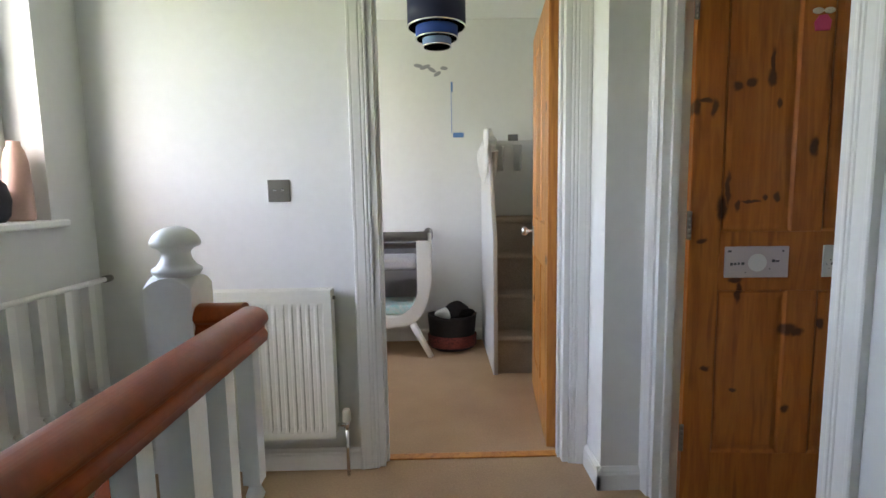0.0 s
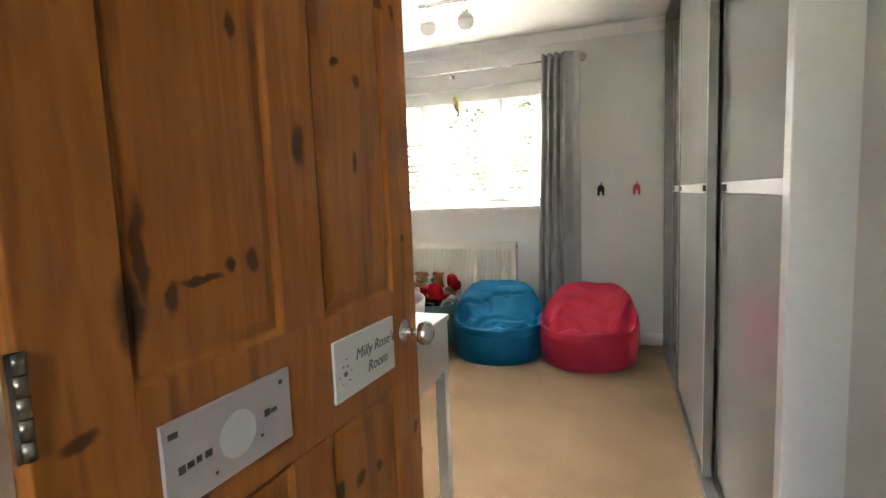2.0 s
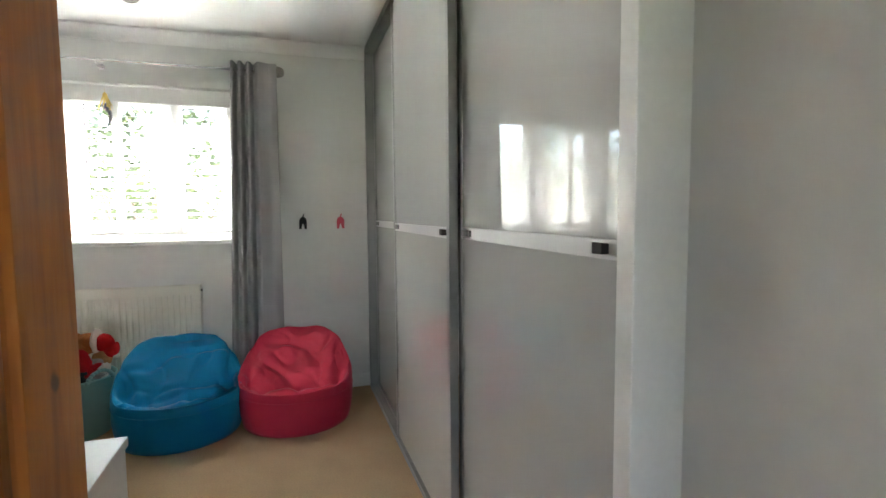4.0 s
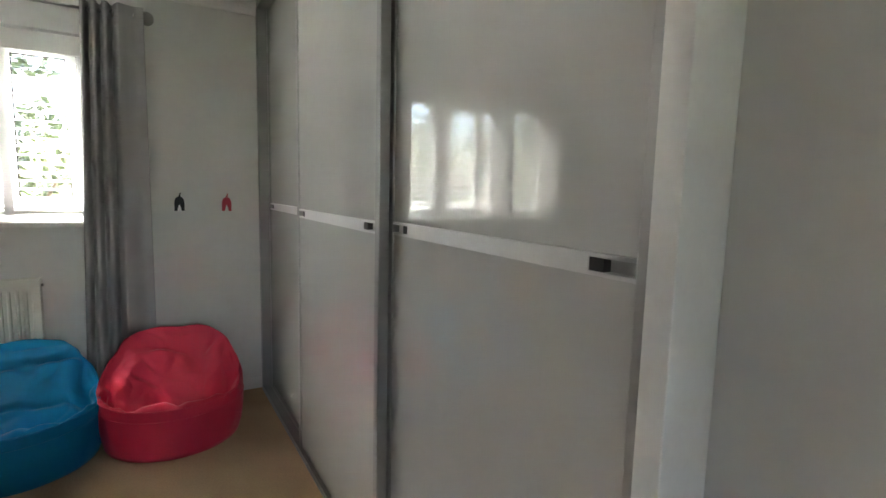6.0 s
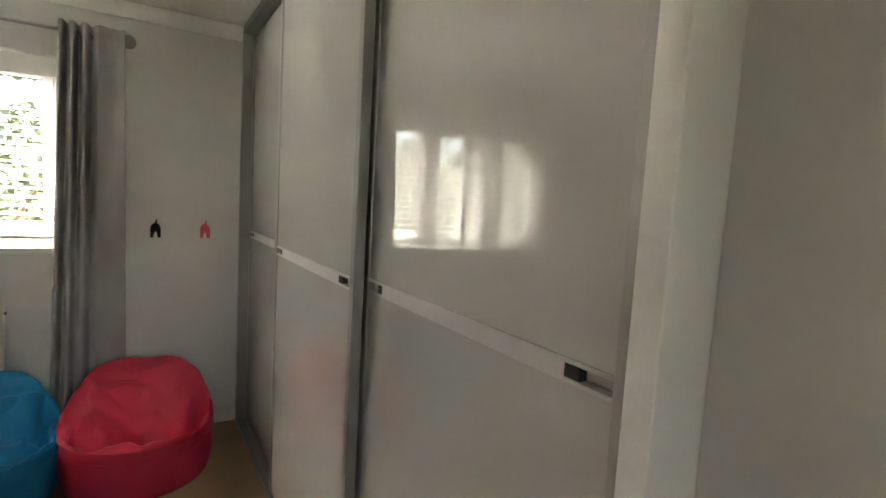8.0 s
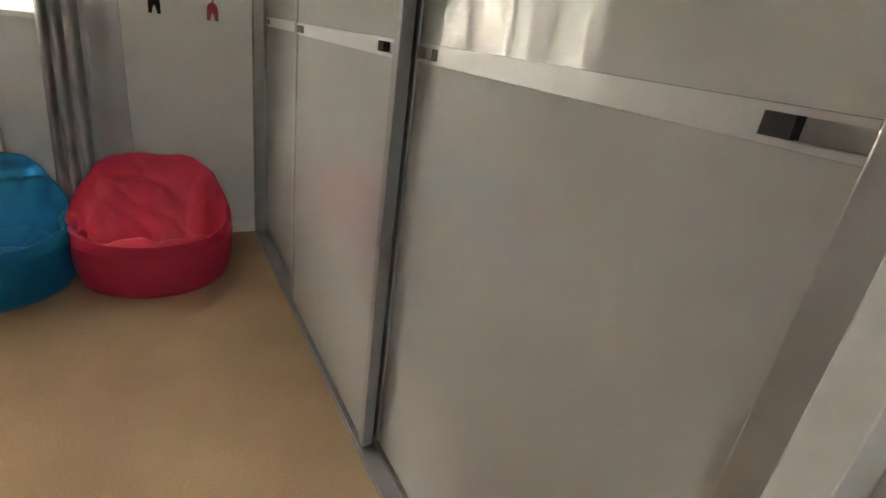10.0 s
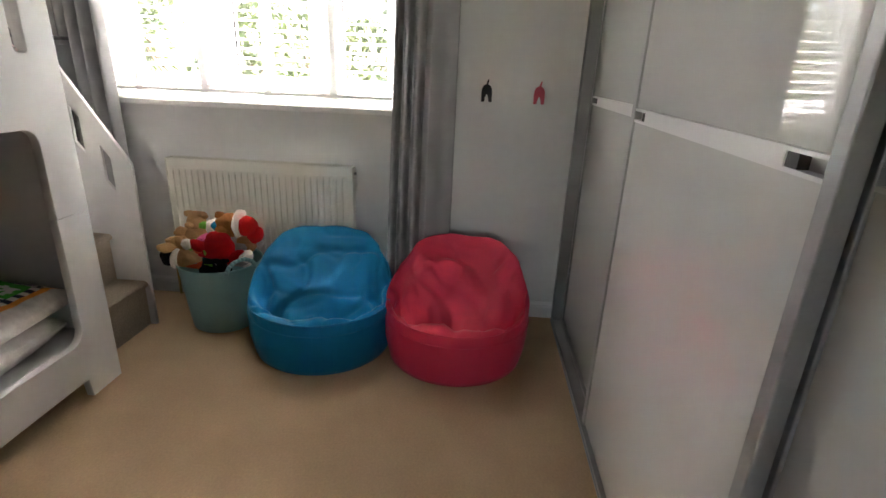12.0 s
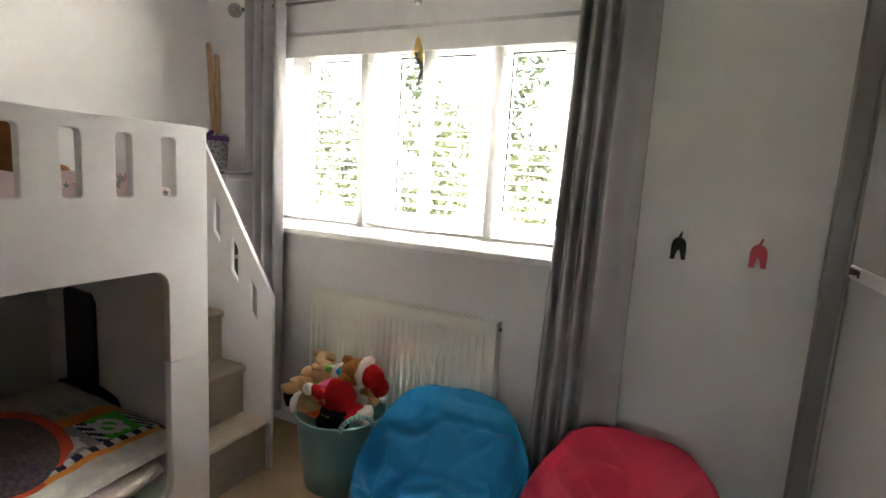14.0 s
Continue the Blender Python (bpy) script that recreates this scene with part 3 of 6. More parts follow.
lettering("lettering", "Room", 0.030, pose(0.140, -0.0062, 0.025, 90), INK, s2)
bm = bmesh.new()
for x, z, r in ((0.030, 0.046, 0.005), (0.024, 0.060, 0.002), (0.037, 0.058, 0.002), (0.02, 0.03, 0.0015), (0.042, 0.032, 0.002), (0.034, 0.072, 0.0015), (0.012, 0.045, 0.0015), (0.048, 0.048, 0.0015)):
    lathe(bm, [(r, -0.0062), (r, -0.0072)], 10, x, 0, z, axis='y')
tagged(part("print", bm, INK, s2), kind="stuff")
tag = thing("felt_tag", mB @ Matrix.Translation((0.395, -0.001, 1.66)), "small pink felt tag on a white bow, pinned to the door", "decoration")
bm = bmesh.new()
prism(bm, [(-0.022, 0), (0.022, 0), (0.026, 0.03), (0.01, 0.05), (-0.012, 0.048), (-0.026, 0.028)], 'y', -0.008, 0)
part("felt", bm, PINKT, tag, bevel=0.002)
bm = bmesh.new()
blob(bm, (-0.018, -0.006, 0.062), (0.018, 0.006, 0.010))
blob(bm, (0.018, -0.006, 0.062), (0.018, 0.006, 0.010))
part("bow", bm, WHITEP, tag)

# frame and open leaf of the near bedroom
door_frame("door_frame_2", pose(A0, AY0, 0), A1 - A0, AY1 - AY0, "white gloss moulded door frame of the near bedroom", 0.07)
la = leaf("door_2", pose(A1 - 0.022, AY1 + 0.004, 0, 0, 0, 84), 0.745, PINE_A, "open orange pine bedroom door with a chrome knob", 1)
knob(la, 0.745 - 0.062, 0.93, 0.04, 1)
knob(la, 0.745 - 0.062, 0.93)
for hz in (0.262, 1.03, 1.76):
    hinge(la, 0.0, -0.004, hz)
card = solid("door_sign", bmesh.new(), SIGNW, "small white card hung by the knob", "door sign")
bm = bmesh.new()
box(bm, 0.635, 0.675, 0.041, 0.046, 0.85, 0.96)
bm.to_mesh(card.data)
bm.free()
card.matrix_world = pose(A1 - 0.022, AY1 + 0.004, 0, 0, 0, 84)
slab("threshold", [(A0 + 0.02, A1 - 0.02, 3.33, 3.375, 0, 0.008)], PINE_A, "orange pine threshold strip in the doorway", "threshold", bevel=0.003)


# ---- windows ----
def window(name, m, w, z0, z1, mullions, label):
    """A white plastic casement window; local x along the opening, y outwards."""
    o = thing(name, m, label, "window", kind="structure")
    bm = bmesh.new()
    box(bm, 0, w, 0, 0.07, z0, z0 + 0.06)
    box(bm, 0, w, 0, 0.07, z1 - 0.06, z1)
    xs = [0] + [c - 0.035 for c in mullions] + [w - 0.06]
    xe = [0.06] + [c + 0.035 for c in mullions] + [w]
    for a, b in zip(xs, xe):
        box(bm, a, b, 0.001, 0.069, z0 + 0.06, z1 - 0.06)
    part("window_frame", bm, PLASTIC, o, bevel=0.004)
    for a, b in zip(xe, xs[1:]):
        bm = bmesh.new()
        for u in ((a, a + 0.05, z0 + 0.06, z1 - 0.06), (b - 0.05, b, z0 + 0.06, z1 - 0.06), (a + 0.05, b - 0.05, z0 + 0.06, z0 + 0.11), (a + 0.05, b - 0.05, z1 - 0.11, z1 - 0.06)):
            box(bm, u[0], u[1], -0.012, 0.05, u[2], u[3])
        part("casement", bm, PLASTIC, o, bevel=0.003)
        bm = bmesh.new()
        for u in ((a + 0.05, a + 0.056, z0 + 0.11, z1 - 0.11), (b - 0.056, b - 0.05, z0 + 0.11, z1 - 0.11), (a + 0.056, b - 0.056, z1 - 0.116, z1 - 0.11)):
            box(bm, u[0], u[1], 0.004, 0.012, u[2], u[3])
        part("seal", bm, BLACK, o)
        bm = bmesh.new()
        box(bm, a + 0.05, b - 0.05, 0.02, 0.024, z0 + 0.11, z1 - 0.11)
        g = part("pane", bm, GLASS, o)
        g.visible_shadow = False
    return o


window("window_1", pose(6.13, 4.61, 0, 0, 0, -90), 1.59, 1.1, 2.085, (0.59, 1.16), "white plastic three-light bedroom window")
window("window_2", pose(LX - 0.13, 1.75, 0, 0, 0, 90), 1.31, 1.085, 2.2, (0.65,), "white plastic landing window full of daylight")
window("window_3", pose(LX - 0.13, 3.75, 0, 0, 0, 90), 1.10, 0.95, 2.2, (0.55,), "white plastic window of the near bedroom")
for nm, b in (("sill_1", (5.955, 6.13, 2.99, 4.64, 1.072, 1.100)), ("sill_2", (LX - 0.13, LX + 0.04, 1.72, 3.10, 1.06, 1.085))):
    slab(nm, [b], GLOSS, "white gloss window board", "window sill", bevel=0.006)

# Venetian blind in the far window
bl = thing("venetian_blind", pose(6.045, 3.815, 1.085), "white wooden venetian blind with wide tapes, slats open", "blind")
bm = bmesh.new()
box(bm, -0.03, 0.03, -0.785, 0.785, 0.92, 0.975)
part("headrail", bm, GLOSS, bl, bevel=0.002)
bm = bmesh.new()
box(bm, -0.042, -0.032, -0.788, 0.788, 0.885, 0.985)
part("valance", bm, GLOSS, bl, bevel=0.003)
bm = bmesh.new()
box(bm, -0.025, 0.025, -0.78, 0.78, 0.055, 0.073)
part("bottom_rail", bm, GLOSS, bl, bevel=0.003)
bm = bmesh.new()
box(bm, -0.025, 0.025, -0.78, 0.78, -0.0014, 0.0014)
slat_mesh = mesh_of("slat", bm, GLOSS)
for i in range(19):
    s = new("slat", slat_mesh)
    s.parent = bl
    s.matrix_local = pose(0, 0, 0.095 + i * 0.0445, 0, -10, 0)
for y in (4.42, 4.068, 3.728, 3.388):
    for x in (-0.027, 0.027):
        bm = bmesh.new()
        box(bm, x - 0.0006, x + 0.0006, y - 3.815 - 0.019, y - 3.815 + 0.019, 0.05, 0.92)
        part("tape", bm, TAPE, bl)
bm = bmesh.new()
for y in (0.60, 0.585):
    tube(bm, (-0.045, y, 0.15), (-0.045, y, 0.9), 0.0012, segs=6)
lathe(bm, [(0.003, 0.11), (0.008, 0.12), (0.006, 0.15), (0.002, 0.16)], 10, -0.045, 0.592, 0)
part("cord", bm, FABW, bl)


# ---- curtains and pole ----
pole = thing("curtain_pole", pose(5.925, 3.78, 2.20), "brushed steel curtain pole with crackled glass ball ends", "curtain pole")
bm = bmesh.new()
lathe(bm, [(0.0085, -1.0), (0.0085, 1.0)], 14, axis='y')
part("rod", bm, CHROME, pole)
for s in (-1, 1):
    bm = bmesh.new()
    lathe(bm, [(0.013, s * 0.985), (0.013, s * 1.005)], 14, axis='y')
    part("collar", bm, CHROME, pole)
    bm = bmesh.new()
    blob(bm, (0, s * 1.038, 0), (0.036, 0.036, 0.036), segs=18)
    part("finial", bm, CRYSTAL, pole, "crackled clear glass ball")
for y in (-0.93, 0.0, 0.93):
    bm = bmesh.new()
    box(bm, -0.004, 0.004, y - 0.006, y + 0.006, -0.022, 0.0)
    box(bm, 0, 0.075, y - 0.006, y + 0.006, -0.026, -0.018)
    lathe(bm, [(0.02, 0.068), (0.02, 0.075)], 14, 0, y, -0.022, axis='x')
    part("bracket", bm, CHROME, pole)


def curtain(name, y0, y1, z0, z1, flare, folds, seed, label, flat=0.0):
    """A hung eyelet curtain with soft pleats; flat is the share of its width that hangs as one plain panel."""
    bm = bmesh.new()
    nu, nv = folds * 26, 30
    rows = []
    for j in range(nv + 1):
        v = j / nv
        z = z1 + (z0 - z1) * v
        row = []
        for i in range(nu + 1):
            u = i / nu
            drift = 0.35 * noise.noise((u * 2.5, v * 0.9, seed)) * v
            if u < flat:
                k = u / flat
                x = 5.925 - 0.040 + 0.020 * math.sin(math.pi * (k + 0.15)) + 0.006 * noise.noise((k * 3, v * 2, seed))
            else:
                k = (u - flat) / (1 - flat)
                ph = (k ** 1.25) * folds * 2 * math.pi + drift + (math.pi if flat else 0)
                amp = 0.047 * (1 - 0.2 * v) * (0.85 + 0.3 * noise.noise((u * 3 + seed, v * 0.8, 0)))
                sn = math.sin(ph)
                x = 5.925 - amp * math.copysign(abs(sn) ** 0.6, sn) * min(1, 6 * k + (0 if flat else 1))
                if flat:
                    x -= 0.034 * max(0, 1 - 6 * k)
            y = y0 + u * (y1 - y0 + flare * v)
            row.append(bm.verts.new((x, y, z)))
        rows.append(row)
    for a, b in zip(rows, rows[1:]):
        for i in range(nu):
            bm.faces.new((a[i], a[i + 1], b[i + 1], b[i])).smooth = True
    c = thing(name, pose(0, 0, 0), label, "curtain", group="bedroom curtains")
    cl = part("cloth", bm, CURT, c)
    md = cl.modifiers.new("thick", 'SOLIDIFY')
    md.thickness = 0.003
    for k in range(folds):
        y = y0 + (y1 - y0) * (k + 0.5) / folds
        bm = bmesh.new()
        rings = []
        for i in range(20):
            a = 2 * math.pi * i / 20
            cx, cz = 0.021 * math.cos(a), 0.021 * math.sin(a)
            rings.append([bm.verts.new((5.925 + cx * (1 + 0.18 * math.cos(b)), y + 0.004 * math.sin(b), 2.20 + cz * (1 + 0.18 * math.cos(b)))) for b in (0, 1.57, 3.14, 4.71)])
        for i in range(20):
            for q in range(4):
                bm.faces.new((rings[i][q], rings[i][(q + 1) % 4], rings[(i + 1) % 20][(q + 1) % 4], rings[(i + 1) % 20][q])).smooth = True
        part("eyelet", bm, CHROME, c)
    return c


curtain("curtain", 2.755, 3.035, 0.10, 2.245, 0.06, 3, 1.3, "grey eyelet curtain hanging open behind the pink bean bag", 0.42)
curtain("curtain", 4.475, 4.745, 0.10, 2.245, -0.01, 4, 5.1, "grey eyelet curtain hanging open beside the bunk stairs")


# ---- radiators ----
def radiator(name, m, w, h, label):
    """A ribbed steel panel radiator; local x along the wall, y = 0 at its front, the wall at y = 0.1."""
    r = thing(name, m, label, "radiator")
    bm = bmesh.new()
    n = round((w - 0.05) / 0.0333)
    p = (w - 0.05) / n
    pts = [(0, 0.004), (0.02, 0.004)]
    for i in range(n):
        x = 0.025 + i * p
        pts += [(x + p * 0.12, 0.004), (x + p * 0.28, 0.0085), (x + p * 0.72, 0.0085), (x + p * 0.88, 0.004)]
    pts += [(w - 0.02, 0.004), (w, 0.004)]
    zs = ((0.0, 0.0), (0.025, 0.0), (0.05, 1.0), (h - 0.07, 1.0), (h - 0.045, 0.0), (h, 0.0))
    rows = [[bm.verts.new((x, 0.004 + (y - 0.004) * k, z)) for x, y in pts] for z, k in zs]
    for a, b in zip(rows, rows[1:]):
        for i in range(len(pts) - 1):
            bm.faces.new((a[i], a[i + 1], b[i + 1], b[i]))
    box(bm, 0, w, 0.0115, 0.02, 0.002, h - 0.002)
    part("front_panel", bm, RAD, r)
    bm = bmesh.new()
    box(bm, 0, w, 0.058, 0.066, 0.002, h - 0.002)
    part("back_panel", bm, RAD, r)
    bm = bmesh.new()
    for y in (0.0, 0.026, 0.06):
        box(bm, -0.002, w + 0.002, y, y + 0.006, h - 0.004, h + 0.006)
    k = int(w / 0.03)
    for i in range(k):
        box(bm, (i + 0.15) * w / k, (i + 0.4) * w / k, 0.006, 0.06, h - 0.002, h + 0.003)
    part("top_grille", bm, RAD, r)
    for x in (-0.003, w - 0.001):
        bm = bmesh.new()
        box(bm, x, x + 0.004, 0.0, 0.066, 0.02, h + 0.004)
        part("side_panel", bm, RAD, r, bevel=0.001)
    for x in (0.1, w - 0.12):
        bm = bmesh.new()
        box(bm, x, x + 0.02, 0.066, 0.1, 0.1, h - 0.1)
        part("wall_bracket", bm, RAD, r)
    for x in (-0.012, w + 0.004):
        bm = bmesh.new()
        lathe(bm, [(0.008, x), (0.008, x + 0.01)], 10, 0, 0.035, h - 0.03, axis='x')
        part("plug", bm, STEEL, r)
    for x, cap in ((-0.04, False), (w + 0.04, True)):
        bm = bmesh.new()
        lathe(bm, [(0.007, -0.19), (0.007, 0.03)], 10, x, 0.035, 0.0)
        lathe(bm, [(0.012, 0.03), (0.012, 0.06)], 10, x, 0.035, 0.0)
        tube(bm, (x, 0.035, 0.045), (0.0 if x < 0 else w, 0.035, 0.045), 0.008)
        v = part("valve", bm, CHROME if cap else BRASS, r)
        bm = bmesh.new()
        lathe(bm, [(0.016, 0.06), (0.019, 0.065), (0.017, 0.10), (0.012, 0.112)] if cap else [(0.012, 0.06), (0.012, 0.085)], 14, x, 0.035, 0.0)
        part("valve_cap", bm, PLASTIC, v)
    return r


radiator("radiator", pose(5.90, 4.262, 0.205, 0, 0, -90), 0.99, 0.60, "cream-white ribbed panel radiator under the bedroom window")
radiator("radiator", pose(0.25, 3.19, 0.175), 0.65, 0.605, "cream-white ribbed panel radiator on the landing wall")


# ---- sliding wardrobe ----
wd = thing("wardrobe", pose(0, 0, 0), "built-in wardrobe with three glossy pale sliding doors", "wardrobe")
bm = bmesh.new()
box(bm, 3.07, 3.116, 1.43, 2.165, 0, H - 0.005)
part("end_panel", bm, GLOSS, wd, bevel=0.002)
bm = bmesh.new()
box(bm, 5.955, 5.998, 2.06, 2.165, 0, H - 0.005)
part("side_post", bm, STILE, wd, bevel=0.002)
bm = bmesh.new()
box(bm, 3.112, 5.954, 2.062, 2.168, H - 0.045, H - 0.005)
part("top_track", bm, STEEL, wd)
bm = bmesh.new()
box(bm, 3.112, 5.954, 2.055, 2.172, 0.001, 0.008)
for y in (2.058, 2.108, 2.160):
    box(bm, 3.112, 5.954, y, y + 0.008, 0.008, 0.022)
part("floor_track", bm, STILE, wd)
bm = bmesh.new()
box(bm, 3.112, 5.998, 1.425, 1.44, 0.002, H - 0.006)
# coloured near-black so the gaps between the doors look shaded
part("back_board", bm, DARK, wd)


def sliding_door(x0, x1, y, near=0.034):
    """Two glossy panels between upright stiles, with a handle bar that has a finger recess at each end."""
    bm = bmesh.new()
    box(bm, x0, x0 + near, y - 0.034, y, 0.022, H - 0.048)
    st = part("door_frame", bm, STILE if near < 0.04 else POLISHED, wd, bevel=0.003)
    bm = bmesh.new()
    box(bm, x1 - 0.034, x1, y - 0.034, y, 0.022, H - 0.048)
    part("stile", bm, STILE, st, bevel=0.003)
    a, b = x0 + near + 0.001, x1 - 0.035
    for za, zb in ((0.030, 1.172), (1.214, H - 0.052)):
        bm = bmesh.new()
        box(bm, a, b, y - 0.026, y - 0.006, za, zb)
        part("door_panel", bm, GLOSSDOOR, st, "glossy pale grey-white panel")
    bm = bmesh.new()
    box(bm, a + 0.10, b - 0.10, y - 0.026, y - 0.002, 1.173, 1.213)
    for u, v in ((a, a + 0.10), (b - 0.10, b)):
        box(bm, u, v, y - 0.026, y - 0.002, 1.173, 1.1805)
        box(bm, u, v, y - 0.026, y - 0.002, 1.2055, 1.213)
    bar = part("handle_bar", bm, ALU, st, "satin aluminium handle bar")
    for u, v, dark in ((a, a + 0.10, 1), (b - 0.10, b, 0)):
        bm = bmesh.new()
        box(bm, u, v, y - 0.0255, y - 0.023, 1.181, 1.205)
        slot = part("finger_slot", bm, POLISHED, bar)
        e = v - 0.032 if dark else u
        # dark block in place of the shade at one end of the recess
        bm = bmesh.new()
        box(bm, e, e + 0.032, y - 0.0225, y - 0.004, 1.181, 1.205)
        part("slot_shade", bm, DARK, bar)
    return st


sliding_door(5.03, 5.953, 2.112)
sliding_door(4.085, 5.075, 2.160)
sliding_door(3.120, 4.125, 2.112, 0.055)


# ---- bunk bed ----
bb = thing("bunk_bed", pose(-0.02, 4.12, 0), "white bunk bed with cut-out slots and carpeted stairs", "bunk bed")
slots = [rounded(5.012 - 0.1435 * i, 5.068 - 0.1435 * i, 1.295, 1.49, 0.014, 3) for i in range(13)]
X0 = 3.08
up = [(X0, 0.7395), (X0 + 0.145, 0.7395)] + [(X0 + 0.145 + 0.055 * (1 - math.cos(radians(a))), 1.005 + 0.055 * math.sin(radians(a))) for a in range(0, 91, 15)] + \
     [(5.035 - 0.055 * (1 - math.cos(radians(a))), 1.005 + 0.055 * math.sin(radians(a))) for a in range(90, -1, -15)] + [(5.035, 0.7395), (5.18, 0.7395), (5.18, 1.53), (X0, 1.53)]
part("upper_front", plate("upper_front", up, slots, 0.032, BUNK), BUNK, bb)
lo = [(X0, 0), (X0 + 0.145, 0), (X0 + 0.155, 0.085), (5.015, 0.085), (5.025, 0), (5.18, 0), (5.18, 0.7335), (5.035, 0.7335)] + \
     [(5.035 - 0.06 * (1 - math.cos(radians(a))), 0.30 - 0.06 * math.sin(radians(a))) for a in range(0, 91, 15)] + \
     [(X0 + 0.145 + 0.06 * (1 - math.cos(radians(a))), 0.30 - 0.06 * math.sin(radians(a))) for a in range(90, -1, -15)] + [(X0 + 0.145, 0.7335), (X0, 0.7335)]
part("lower_front", plate("lower_front", lo, [], 0.032, BUNK), BUNK, bb)
bm = bmesh.new()
box(bm, X0, 5.18, 0.955, 0.98, 0.08, 1.27)
bk = part("back_board", bm, BUNK, bb, bevel=0.003)
bm = bmesh.new()
# holes are not cut: flat near-black discs give their inner shade
for i in range(9):
    for j in range(4):
        lathe(bm, [(0.006, 0.9535), (0.006, 0.9555)], 10, 3.6 + i * 0.16, 0, 0.62 + j * 0.11, axis='y')
tagged(part("peg_holes", bm, DARK, bk), kind="stuff")
for x in (X0 + 0.002, 5.146):
    bm = bmesh.new()
    box(bm, x, x + 0.032, 0.033, 0.954, 0.06, 1.26 if x > 4 else 1.53)
    part("end_board", bm, BUNK, bb, bevel=0.003)
for z in (0.20, 1.09):
    bm = bmesh.new()
    box(bm, X0 + 0.036, 5.145, 0.034, 0.953, z, z + 0.03)
    part("bed_base", bm, BUNK, bb)
panel = [(0.12, 0.0), (0.975, 0.0), (0.975, 1.53), (0.562, 1.53), (0.115, 0.83)]
dia = [(0.252, 0.92), (0.252, 0.745), (0.205, 0.682), (0.205, 0.852)]
cuts = [[(u + 0.116 * k, v + 0.178 * k) for u, v in dia] for k in range(4)]
me = plate("stair_side", panel, cuts, 0.018, BUNK)
me.transform(Matrix.Translation((5.635, 0, 0)) @ pose(0, 0, 0, 0, 0, 90))
part("stair_side", me, BUNK, bb)
for k in range(5):
    bm = bmesh.new()
    y0 = 0.135 + 0.142 * k
    pr = [(y0 + 0.012, 0.24 * k + 0.001), (y0 + 0.012, 0.24 * k + 0.205), (y0 - 0.004, 0.24 * k + 0.212), (y0 - 0.006, 0.24 * k + 0.228), (y0 + 0.004, 0.24 * k + 0.239), (y0 + 0.02, 0.24 * k + 0.241), (0.974, 0.24 * k + 0.241), (0.974, 0.24 * k + 0.001)]
    prism(bm, pr, 'x', 5.182, 5.6165)
    part("step", bm, STAIRC, bb, "beige carpeted step")


